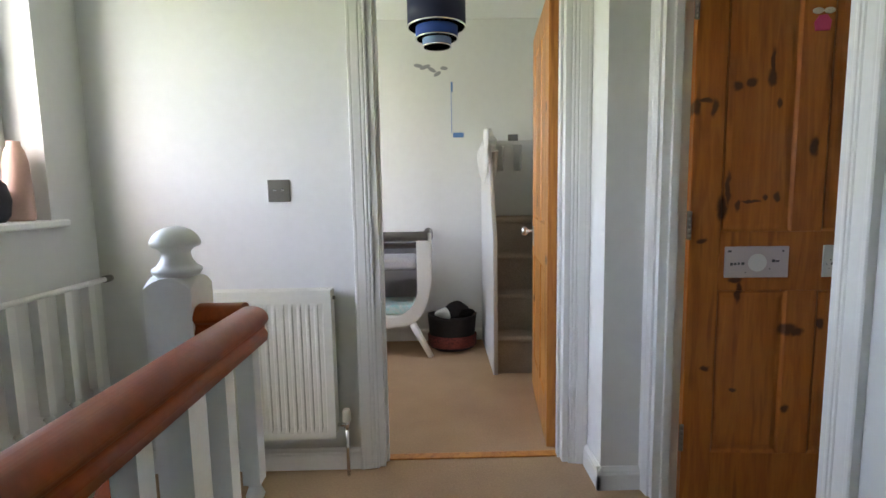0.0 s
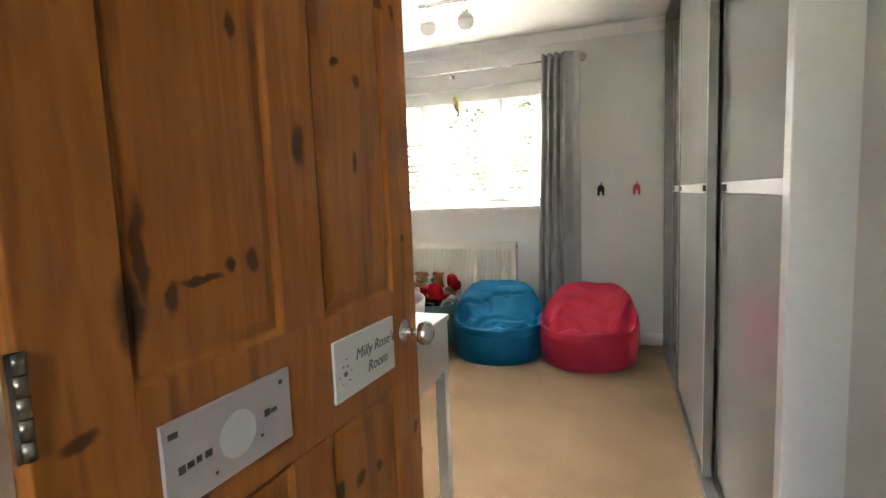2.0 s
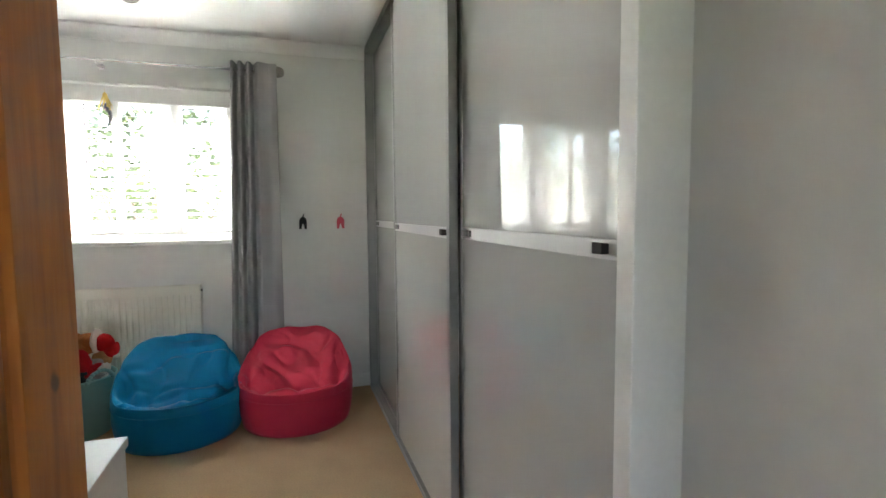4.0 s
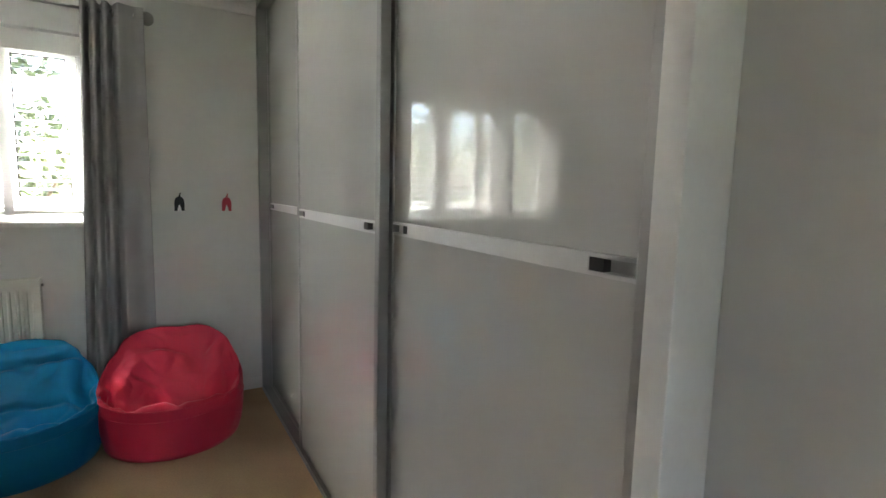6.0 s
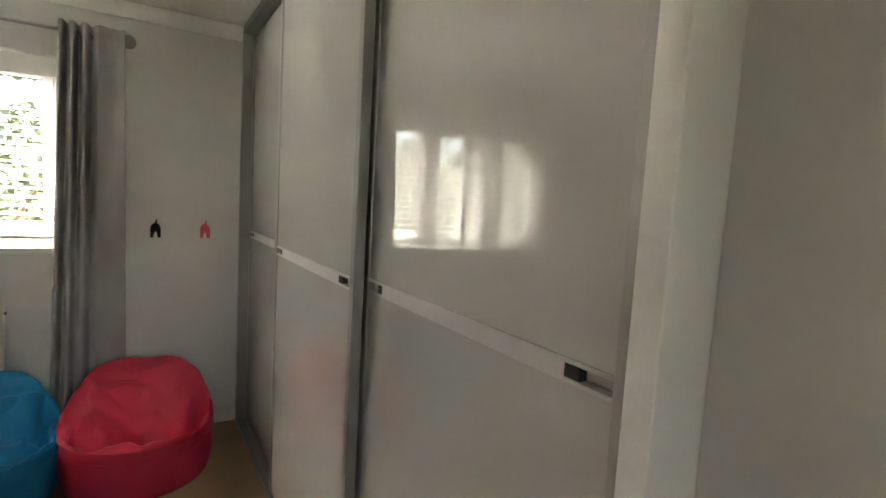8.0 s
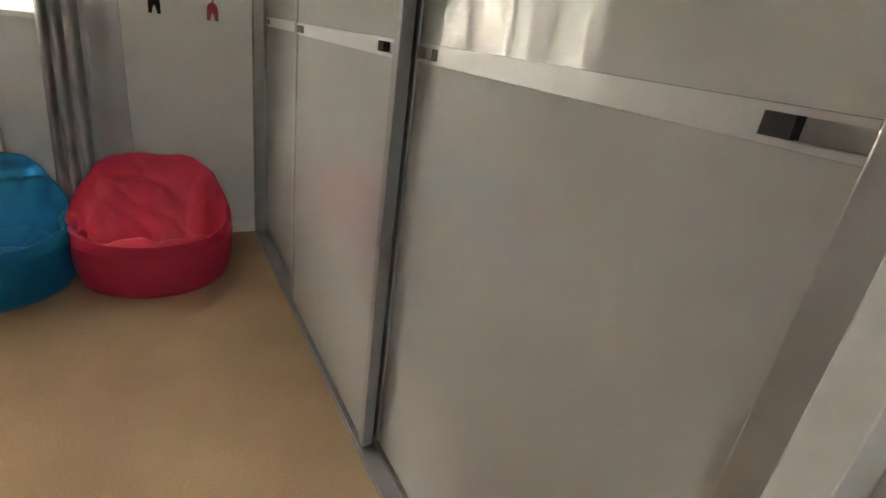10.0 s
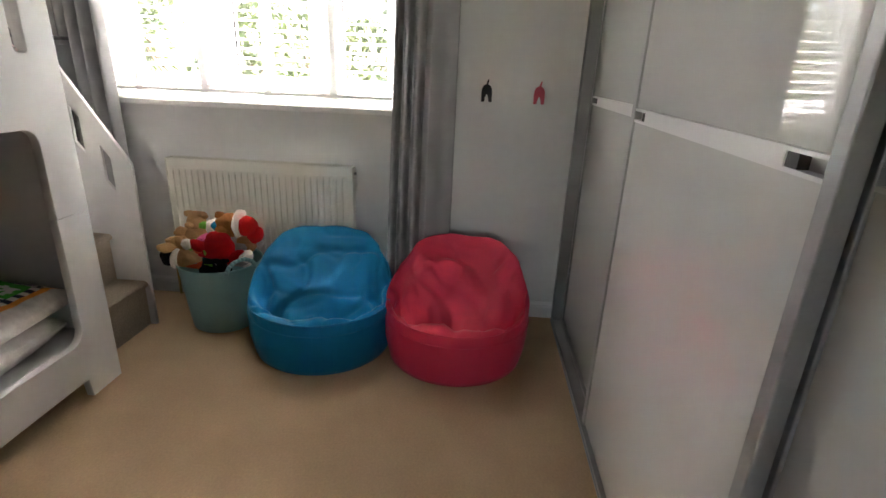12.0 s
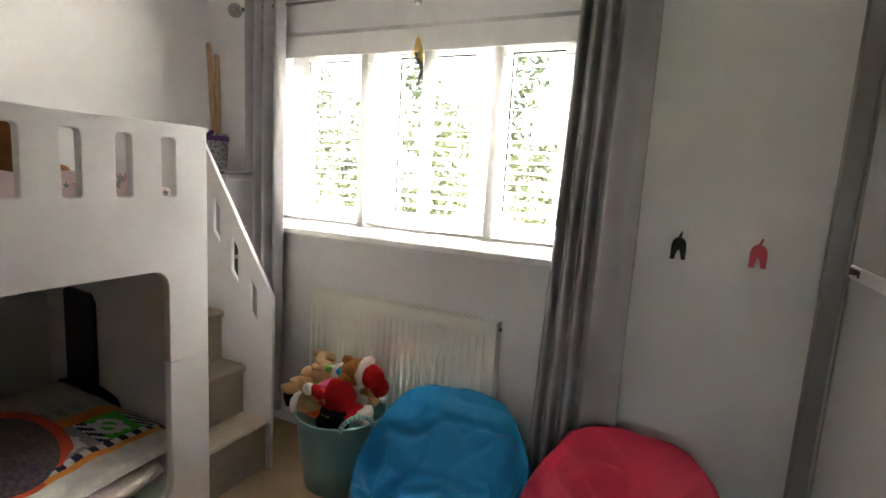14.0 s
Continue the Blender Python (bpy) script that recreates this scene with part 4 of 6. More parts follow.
# ---- bean bags ----
def bean_bag(name, m, R, back, material, seed, corners, label):
    """A bucket-shaped bean bag chair: stitched drum, high slumped back with two soft corners, and a seat that folds in just behind the front edge; its front looks along -x."""
    b = thing(name, m, label, "bean bag", group="bean bags")
    nt, ns, rows = 216, 84, []
    bm = bmesh.new()

    def ridge(x, y, z):
        return 1 - abs(2 * noise.noise((x, y, z)))

    def smooth(a0, a1, v):
        v = max(0.0, min(1.0, (v - a0) / (a1 - a0)))
        return v * v * (3 - 2 * v)
    for s in range(ns):
        ring = []
        for i in range(nt):
            a = 2 * math.pi * i / nt
            c, sn = math.cos(a), math.sin(a)         # c is +1 at the back
            t = smooth(-0.50, 0.96, c)
            rim = 0.255 + (back - 0.255) * t
            for ca, cw, ch in corners:               # soft corners of the back's top edge
                d = (a - ca + math.pi) % (2 * math.pi) - math.pi
                rim += ch * math.exp(-(d / cw) ** 2)
            rr = R * (0.985 - 0.17 * t)              # radius of the rim
            if s < 10:                               # drum
                f = s / 9
                r = R * (0.93 + 0.07 * math.sin(min(1, f * 1.5) * math.pi / 2))
                x, y, z = r * c, r * sn, 0.205 * f
                w = 0.004 * noise.noise((c * 5, sn * 5, f * 2 + seed)) * (f > 0)
                x, y = x + w * c, y + w * sn
            elif s < 24:                             # upper side up to the rim
                f = (s - 9) / 15
                r = R + (rr - R) * f ** 1.7 + 0.018 * t * math.sin(math.pi * f)
                z = 0.205 + (rim - 0.205) * f ** 0.92
                w = 0.012 * f * (ridge(c * 2.6 + seed, sn * 2.6, z * 3) - 0.5) * (0.3 + t)
                x, y = (r + w) * c, (r + w) * sn
            else:                                    # over the rim and down into the fold
                f = (s - 23) / (ns - 24)
                ex, ey = -0.165 - 0.014 * c + 0.03 * sn * math.sin(seed), 0.66 * R * sn
                g = f ** (1.0 + 0.1 * t)
                x, y = rr * c * (1 - g) + ex * g, rr * sn * (1 - g) + ey * g
                low = 0.145 + 0.03 * sn * sn
                p = 0.45 + 0.52 * t + 0.42 * sn * sn * smooth(0.6, 0.0, c)
                z = low + (rim - low) * (1 - f) ** p
                z += 0.030 * math.sin(math.pi * min(1, f * 1.6)) * (1 - t) * (1 - f)          # padded front lip
                z -= 0.05 * math.exp(-((abs(a - math.pi) - 1.75) / 0.28) ** 2) * math.sin(math.pi * f ** 0.7)  # tucks beside the arms
                z = max(z, 0.09)
            if s == 0:
                z = 0
            ring.append(bm.verts.new((x, y, z)))
        rows.append(ring)
    for a, c in zip(rows, rows[1:]):
        for i in range(nt):
            bm.faces.new((a[i], a[(i + 1) % nt], c[(i + 1) % nt], c[i]))
    bm.faces.new(rows[0][::-1])
    half = nt // 2
    last = rows[-1]
    for i in range(half):
        bm.faces.new((last[i], last[i + 1], last[(nt - 1 - i) % nt], last[(nt - i) % nt])) if i not in (0, half - 1) else None
    bm.faces.new((last[0], last[1], last[nt - 1]))
    bm.faces.new((last[half - 1], last[half], last[half + 1]))
    bm.normal_update()
    crumple = []
    for s in range(10, ns - 1):                      # sharp-edged creases pushed along the cloth's own normal
        k = 0.35 * (s - 9) / 14 if s < 24 else 0.35 + 0.65 * min(1, (s - 23) / 10)
        for v in rows[s]:
            q = v.co + Vector(noise.noise_vector(v.co * 5 + Vector((seed, 0, 0)))) * 0.05
            d = 0.050 * (noise.voronoi(q * 5.0 + Vector((seed, seed, 0)))[0][0] - 0.40)
            for fr, deep, wide in ((3.4, 0.020, 6.0), (6.5, 0.011, 4.5)):   # narrow folds
                d -= deep * max(0.0, 1 - wide * abs(noise.noise(q * fr + Vector((seed * fr, 2, fr)))))
            if s == 23:
                d *= 0.5
            crumple.append((v, v.normal * d * k))
    for v, d in crumple:
        v.co += d if v.normal.z > -0.2 or v.co.z > 0.25 else -d
    edge = [v.co.copy() for v in rows[23]]
    part("cover", bm, material, b, smooth=True)
    bm = bmesh.new()                             # stitched edge round the seat and back
    rings = []
    for i, p in enumerate(edge):
        d = Vector((p.x, p.y, 0)).normalized()
        rings.append([bm.verts.new(p + d * 0.0035 * math.cos(q) + Vector((0, 0, 0.002 + 0.0035 * math.sin(q)))) for q in (0, 1.05, 2.1, 3.14, 4.2, 5.25)])
    for i in range(nt):
        for q in range(6):
            bm.faces.new((rings[i][q], rings[i][(q + 1) % 6], rings[(i + 1) % nt][(q + 1) % 6], rings[(i + 1) % nt][q]))
    part("rim_seam", bm, material, b, smooth=True)
    bm = bmesh.new()                             # piped seam round the drum
    n = 96
    rings = []
    for i in range(n):
        a = 2 * math.pi * i / n
        rings.append([bm.verts.new(((R * 1.004 + 0.002 * math.cos(q)) * math.cos(a), (R * 1.004 + 0.002 * math.cos(q)) * math.sin(a), 0.205 + 0.002 * math.sin(q))) for q in (0, 1.57, 3.14, 4.71)])
    for i in range(n):
        for q in range(4):
            bm.faces.new((rings[i][q], rings[i][(q + 1) % 4], rings[(i + 1) % n][(q + 1) % 4], rings[(i + 1) % n][q]))
    part("seam", bm, material, b, smooth=True)
    return b


bean_bag("bean_bag", pose(5.575, 3.345, 0, 0, 0, 10), 0.346, 0.515, BLUE, 2.3, ((0.75, 0.25, 0.012), (-0.85, 0.22, 0.02)), "turquoise blue nylon bean bag chair, slumped and creased")
bean_bag("bean_bag", pose(5.575, 2.690, 0, 0, 0, -6), 0.343, 0.515, RED, 8.7, ((0.8, 0.3, 0.012), (-0.7, 0.35, 0.008)), "raspberry pink nylon bean bag chair, slumped and creased")

# ---- toy tub ----
tub = thing("toy_tub", pose(5.70, 3.912, 0), "pale aqua flexible plastic tub with two handles", "tub")
bm = bmesh.new()
lathe(bm, [(0.150, 0.0), (0.160, 0.006), (0.172, 0.10), (0.188, 0.24), (0.200, 0.335), (0.207, 0.345), (0.203, 0.350), (0.194, 0.335), (0.180, 0.24), (0.16, 0.05), (0.15, 0.02)], 40)
part("bucket", bm, TUBM, tub)
for s in (-1, 1):
    bm = bmesh.new()
    prev = None
    for i in range(13):
        a = math.pi * i / 12
        p = (0.0 + 0.075 * math.cos(a), s * (0.196 + 0.006 * math.sin(a)), 0.335 + 0.060 * math.sin(a))
        if prev:
            tube(bm, prev, p, 0.010, segs=8)
        prev = p
    h = part("handle", bm, TUBM, tub)
    h.matrix_local = pose(0, 0, 0, 0, 0, -35)


def plush(name, m, lumps, mats, label, pieces):
    """A soft toy: its pieces are lumps of (centre, half sizes, material index, turn)."""
    toy = thing(name, Matrix.Translation((0, 0.035, 0)) @ m, label, "soft toy", group="soft toys in the tub")
    for piece, (c, r, mi, turn) in zip(pieces.split(), lumps):
        bm = bmesh.new()
        blob(bm, (0, 0, 0), r, 0, turn, segs=30)
        for v in bm.verts:
            q = v.co + Vector(c)
            v.co += Vector(noise.noise_vector(q * 14)) * 0.010 + Vector(noise.noise_vector(q * 55 + m.translation * 9)) * 0.0045 + Vector(c)
        part(piece, bm, mats[mi], toy)
    return toy


Z3 = (0, 0, 0)
plush("soft_toy", pose(5.645, 3.85, 0.425, 0, -20, 5),
      [((0, 0, 0), (0.068, 0.08, 0.088), 0, Z3), ((-0.03, 0.075, 0.035), (0.028, 0.055, 0.028), 0, (25, 0, 0)), ((-0.03, -0.085, -0.03), (0.028, 0.06, 0.028), 0, (-35, 0, 0)),
       ((-0.035, 0.125, 0.05), (0.026, 0.026, 0.026), 1, Z3), ((-0.035, -0.135, -0.065), (0.026, 0.022, 0.026), 1, Z3), ((-0.065, 0.05, -0.085), (0.045, 0.04, 0.05), 2, Z3),
       ((-0.06, -0.03, -0.085), (0.04, 0.032, 0.05), 2, Z3), ((-0.045, 0.0, -0.03), (0.045, 0.068, 0.012), 2, Z3), ((-0.075, 0.04, -0.10), (0.04, 0.036, 0.03), 2, Z3)],
      [REDP, WHITEP, BLACKP], "soft toy in a red suit with white cuffs and black boots", "body arm arm cuff cuff leg leg belt boot")
plush("soft_toy", pose(5.715, 3.80, 0.525),
      [((0, 0.02, 0), (0.065, 0.062, 0.062), 0, Z3), ((0, 0.065, 0.05), (0.022, 0.026, 0.024), 0, Z3), ((-0.06, 0.03, -0.012), (0.026, 0.03, 0.022), 0, Z3), ((0.0, -0.035, 0.01), (0.070, 0.022, 0.070), 1, (0, 0, 0)),
       ((0, -0.075, 0.0), (0.055, 0.05, 0.052), 2, (25, 0, 0)), ((0, -0.115, -0.045), (0.032, 0.035, 0.045), 2, (30, 0, 0)), ((0, -0.135, -0.085), (0.018, 0.018, 0.018), 1, Z3)],
      [BROWNP, WHITEP, REDP], "golden-brown teddy bear in a red and white bobble hat", "head ear muzzle hat_brim hat hat_tip bobble")
plush("soft_toy", pose(5.70, 3.995, 0.46),
      [((0, 0, 0), (0.055, 0.06, 0.055), 0, Z3), ((0.0, -0.015, 0.085), (0.045, 0.045, 0.042), 0, Z3), ((0, 0.025, 0.115), (0.02, 0.022, 0.018), 0, Z3), ((0, -0.055, 0.115), (0.02, 0.022, 0.018), 0, Z3),
       ((-0.055, 0.055, -0.01), (0.03, 0.06, 0.024), 0, (0, 0, 20)), ((-0.06, -0.02, -0.03), (0.026, 0.05, 0.022), 0, (0, 0, -10)), ((-0.045, -0.005, 0.075), (0.02, 0.022, 0.016), 0, Z3)],
      [PLUSH], "tan plush puppy with floppy paws", "body head ear ear leg leg muzzle")
plush("soft_toy", pose(5.625, 3.995, 0.375),
      [((0, 0, 0), (0.065, 0.07, 0.055), 0, Z3), ((-0.02, 0.045, 0.0), (0.06, 0.025, 0.05), 1, Z3), ((0, 0.115, -0.01), (0.028, 0.035, 0.045), 2, (20, 0, 0)), ((-0.05, -0.03, 0.015), (0.03, 0.03, 0.024), 0, Z3)],
      [PLUSH, WHITEP, BLACKP], "tan and white plush dog with dark ears", "body chest ear paw")
plush("soft_toy", pose(5.645, 3.925, 0.435),
      [((-0.01, 0, 0), (0.05, 0.038, 0.05), 0, (0, 20, 0)), ((-0.02, 0.032, 0.008), (0.042, 0.02, 0.034), 1, (15, 0, 0)), ((-0.01, -0.004, 0.042), (0.036, 0.034, 0.014), 2, (-20, 0, 0)), ((-0.018, -0.032, -0.014), (0.044, 0.014, 0.036), 1, (-15, 0, 0)), ((-0.012, -0.015, -0.04), (0.04, 0.036, 0.02), 3, Z3)],
      [ORANGEP, GREENP, PINKP, REDP], "rainbow striped shaggy plush toy", "stripe stripe stripe stripe stripe")
plush("soft_toy", pose(5.655, 4.035, 0.425, 20, 0, 10),
      [((0, 0, 0), (0.05, 0.055, 0.045), 0, Z3), ((-0.045, 0.055, -0.02), (0.024, 0.055, 0.022), 0, (-15, 0, 12)), ((-0.05, 0.0, 0.03), (0.024, 0.045, 0.022), 0, (20, 0, -25)), ((-0.02, -0.055, 0.02), (0.04, 0.032, 0.036), 0, Z3), ((0.02, 0.03, 0.05), (0.03, 0.03, 0.03), 0, Z3)],
      [PLUSH], "shaggy tan plush puppy flopped over the tub's rim", "body leg leg head ear")
plush("soft_toy", pose(5.70, 3.90, 0.52),
      [((0, 0, 0), (0.04, 0.035, 0.035), 0, Z3), ((-0.02, 0.03, 0.005), (0.025, 0.022, 0.022), 1, Z3), ((-0.018, -0.028, 0.012), (0.026, 0.022, 0.02), 2, Z3)],
      [WHITEP, GREENP, BLUE], "white, green and blue plush toy on top of the heap", "body arm arm")
plush("soft_toy", pose(5.60, 3.94, 0.345),
      [((0, 0, 0), (0.03, 0.06, 0.02), 0, Z3), ((-0.004, 0.03, 0.014), (0.026, 0.03, 0.014), 1, Z3), ((0, -0.05, 0.006), (0.026, 0.03, 0.016), 2, Z3)],
      [ORANGEP, BLUE, GREENP], "small orange and blue plush toy at the tub's rim", "body head arm")
plush("soft_toy", pose(5.665, 3.745, 0.365),
      [((0, 0, 0), (0.06, 0.055, 0.04), 0, Z3), ((-0.02, -0.035, 0.03), (0.04, 0.035, 0.028), 1, Z3), ((0.03, 0.02, 0.04), (0.04, 0.04, 0.03), 0, Z3)],
      [GREYP, WHITEP], "grey and white plush toy slumped over the rim", "body head arm")
plush("soft_toy", pose(5.745, 3.745, 0.43),
      [((0, 0, 0), (0.05, 0.05, 0.05), 0, Z3), ((-0.03, -0.02, -0.02), (0.03, 0.03, 0.03), 0, Z3)], [PLUSH], "tan plush toy tucked behind the bear", "body arm")
plush("soft_toy", pose(5.75, 3.93, 0.40),
      [((0, 0, 0), (0.11, 0.13, 0.06), 0, Z3), ((-0.08, -0.05, -0.03), (0.06, 0.08, 0.05), 0, Z3), ((-0.06, 0.06, -0.05), (0.09, 0.09, 0.05), 0, Z3)], [GREYP], "grey plush toys packed under the others", "body body body")


# ---- wall hooks ----
def dog_hook(name, m, material, label):
    """A moulded hook shaped like a dog's hind legs with an upright tail; local x along the wall, y towards the wall."""
    h = thing(name, m, label, "wall hook", group="dog hooks")
    bm = bmesh.new()
    pts = [(-0.031, -0.058), (-0.012, -0.058), (-0.010, -0.040), (-0.009, -0.022), (-0.004, -0.014), (0.004, -0.014), (0.009, -0.022), (0.010, -0.040), (0.012, -0.058), (0.031, -0.058),
           (0.029, -0.040), (0.030, -0.012), (0.028, 0.010), (0.021, 0.026), (0.009, 0.034), (-0.009, 0.034), (-0.021, 0.026), (-0.028, 0.010), (-0.030, -0.012), (-0.029, -0.040)]
    prism(bm, pts, 'y', -0.026, 0.0)
    part("body", bm, material, h, bevel=0.004)
    bm = bmesh.new()
    for p, q, r0, r1 in (((0, -0.012, 0.028), (0.003, -0.020, 0.045), 0.006, 0.005), ((0.003, -0.020, 0.045), (0.007, -0.026, 0.060), 0.005, 0.003)):
        tube(bm, p, q, r0, r1)
    part("tail", bm, material, h)
    return h


REDM = mat("pink_red_plastic", (0.52, 0.045, 0.075), 0.4, var=0.05, scale=30)
dog_hook("wall_hook", pose(WX, 2.612, 1.212, 0, 0, 90) @ pose(0, 0, 0, 0, 0, 180) @ Matrix.Diagonal((0.88, 0.9, 0.9, 1)), BLACK, "black plastic hook shaped like a dog's hind legs")
dog_hook("wall_hook", pose(WX, 2.355, 1.212, 0, 0, 90) @ pose(0, 0, 0, 0, 0, 180) @ Matrix.Diagonal((0.88, 0.9, 0.9, 1)), REDM, "pink-red plastic hook shaped like a dog's hind legs")

# ---- hanging doll in the window ----
bm = bmesh.new()
blob(bm, (0, 0, 0.0), (0.012, 0.014, 0.016), 0, rough=0.002)
for i in range(26):
    a = random.uniform(0, 6.28)
    tube(bm, (0, 0, 0.016), (0.016 * math.cos(a), 0.042 * math.sin(a) * random.uniform(0.5, 1), -0.05 - 0.045 * random.random()), 0.004, 0.0015, 5, 0)
prev = (0, 0, -0.05)
for i in range(9):
    p = (0, -0.020 * math.sin(i * 0.5) - 0.002 * i, -0.05 - 0.017 * (i + 1))
    tube(bm, prev, p, 0.017 - 0.0016 * i, 0.017 - 0.0016 * (i + 1), 8, 1)
    prev = p
tube(bm, (0, 0, 0.014), (0, 0, 0.04), 0.001, segs=5, mi=0)
solid("hanging_doll", bm, [YELLOWH, GREYT], "small cloth doll with yellow yarn hair and grey tail", "ornament", pose(5.985, 3.765, 2.005))

# ---- bedding ----
def cushion(name, m, size, material, label, category, puff=0.5, seed=1.0, group=""):
    """A soft rectangular pad with puffed faces and drawn-in corners."""
    bm = bmesh.new()
    n = 18
    lay = []
    for s in (1, -1):
        g = []
        for i in range(n + 1):
            for j in range(n + 1):
                u, v = 2 * i / n - 1, 2 * j / n - 1
                e = (1 - abs(u) ** 3.0) * (1 - abs(v) ** 3.0)
                pinch = 1 - 0.06 * (u * u) * (v * v) - 0.03 * (u * u + v * v) * 0.5
                z = s * size[2] / 2 * (e ** puff) + 0.010 * noise.noise((u * 3 + seed, v * 3, s)) * min(1, e * 3)
                g.append(bm.verts.new((u * size[0] / 2 * pinch, v * size[1] / 2 * pinch, z)))
        lay.append(g)
    for k, g in enumerate(lay):
        for i in range(n):
            for j in range(n):
                q = [g[i * (n + 1) + j], g[(i + 1) * (n + 1) + j], g[(i + 1) * (n + 1) + j + 1], g[i * (n + 1) + j + 1]]
                bm.faces.new(q if k == 0 else q[::-1])
    bmesh.ops.remove_doubles(bm, verts=bm.verts, dist=0.0005)
    return solid(name, bm, material, label, category, m, smooth=True, group=group)


cushion("mattress", pose(4.13, 4.60, 0.31), (1.98, 0.90, 0.15), FABW, "white sheeted mattress of the lower bunk", "mattress", 0.18, 1.0)
cushion("mattress", pose(4.13, 4.60, 1.20), (1.98, 0.90, 0.15), FABW, "white sheeted mattress of the upper bunk", "mattress", 0.18, 2.0)


def star(bm, c, r, m, mi):
    vs = []
    for i in range(10):
        a = math.pi / 2 + i * math.pi / 5
        q = r if i % 2 == 0 else r * 0.42
        vs.append(bm.verts.new(m @ Vector((c[0] + q * math.cos(a), c[1] + q * math.sin(a), 0))))
    bm.faces.new(vs).material_index = mi


duv = thing("duvet", pose(4.2, 4.56, 1.275), "pale pink duvet with grey and pink stars, rumpled", "duvet")
bm = bmesh.new()
n, k = 60, 30
g = []
for i in range(n + 1):
    row = []
    for j in range(k + 1):
        x, y = -1.0 + 1.90 * i / n, -0.40 + 0.84 * j / k
        z = 0.075 + 0.035 * noise.noise((x * 3.2, y * 3, 2)) + 0.02 * noise.noise((x * 8, y * 7, 5))
        e = min(1, (i / n) * 12, (1 - i / n) * 12, (j / k) * 8, (1 - j / k) * 8)
        row.append(bm.verts.new((x, y, 0.012 + z * e ** 0.5)))
    g.append(row)
for i in range(n):
    for j in range(k):
        bm.faces.new((g[i][j], g[i + 1][j], g[i + 1][j + 1], g[i][j + 1]))
part("cover", bm, PINKB, duv, smooth=True)
bm = bmesh.new()
random.seed(4)
for i in range(46):
    x = -0.92 + 1.76 * random.random()
    z = 0.02 + 0.075 * random.random()
    star(bm, (x, z), random.uniform(0.012, 0.022), pose(0, -0.408, 0, 78), i % 2)
tagged(part("star_print", bm, [GREYP, BLUSH], duv), kind="stuff")

plush("soft_toy", pose(4.775, 4.42, 1.335), [((0, 0, 0), (0.08, 0.07, 0.08), 0, Z3), ((-0.02, 0, 0.12), (0.07, 0.065, 0.065), 0, Z3), ((0.06, -0.03, 0.02), (0.035, 0.06, 0.03), 0, (0, 0, 30)), ((0.05, 0.02, 0.17), (0.025, 0.015, 0.025), 0, Z3), ((-0.08, 0.02, 0.17), (0.025, 0.015, 0.025), 0, Z3)],
      [BROWNP], "golden-brown teddy bear sitting on the upper bunk", "body head arm ear ear")

# lower bunk: printed pillow and duvet, round cushion, black seat
lp = thing("duvet", pose(4.715, 4.46, 0.386, 0, 0, 4), "grey, orange and green printed duvet folded on the bunk", "duvet")
bm = bmesh.new()
g = []
n, k = 120, 72
for i in range(n + 1):
    row = []
    for j in range(k + 1):
        u, v = i / n, j / k
        x, y = -0.62 + 1.02 * u, -0.30 + 0.66 * v
        e = (min(1, u * 9, (1 - u) * 9, v * 7, (1 - v) * 7)) ** 0.5
        z = (0.06 + 0.11 * v + 0.02 * noise.noise((x * 5, y * 5, 3)) + 0.006 * noise.noise((x * 17, y * 13, 8))) * e
        row.append(bm.verts.new((x, y, z)))
    g.append(row)


def print_colour(i, j):
    """Row of square badges between orange stripes, a dashed line, then plain grey with a dark motif."""
    w = j - 3
    cell, a, b = i // 18, i % 18 - 8.5, w - 16.5
    if 8 < w < 25:
        kind = (1, 2, 0, 1, 2, 3, 0)[cell]
        if kind == 0 or i % 18 < 4:
            return 6 if (i + w) % 5 < 3 else 4
        if 9 < a * a + b * b < 32 or (abs(a + b) < 2 and abs(a) < 5):
            return 4
        return (6, 3, 5, 2)[kind]
    if 25 <= w < 31 or 3 < w <= 5:
        return 1
    if 5 < w <= 8:
        return 6 if i % 6 < 3 else 4
    if 33 <= w < 39:
        return 5 if i % 7 < 4 else 0
    x, y = (i - 62) / 16, (w - 52) / 9
    if x * x + y * y + 0.5 * noise.noise((i * 0.2, j * 0.2, 1)) < 1:
        return 7 if noise.noise((i * 0.12, j * 0.15, 4)) > 0 else 8
    return 0


for i in range(n):
    for j in range(k):
        f = bm.faces.new((g[i][j], g[i + 1][j], g[i + 1][j + 1], g[i][j + 1]))
        f.material_index = print_colour(i, j)
part("cover", bm, [SHEETG, ORANGEB, GREENB, BLUEB, FABW, GREYP, NAVY, BROWNP, BLACK], lp, smooth=True)
cz = thing("round_cushion", pose(4.63, 4.37, 0.492, 30, 4, 0), "round coral-orange cushion with a dark printed middle", "cushion")
bm = bmesh.new()
lathe(bm, [(0.02, -0.05), (0.13, -0.045), (0.185, -0.02), (0.195, 0.0), (0.187, 0.02), (0.155, 0.036), (0.145, 0.034)], 36)
part("ring", bm, ORANGEP, cz)
bm = bmesh.new()
lathe(bm, [(0.147, 0.030), (0.142, 0.037), (0.08, 0.048), (0.005, 0.050)], 36)
part("middle", bm, mat("dark_printed_cloth", (0.018, 0.028, 0.065), 0.85, var=0.9, scale=9, second=(0.17, 0.10, 0.07)), cz)
st = thing("headrest_board", pose(5.1455, 4.82, 0.386), "black plastic backrest standing against the bunk's end board", "backrest")
bm = bmesh.new()
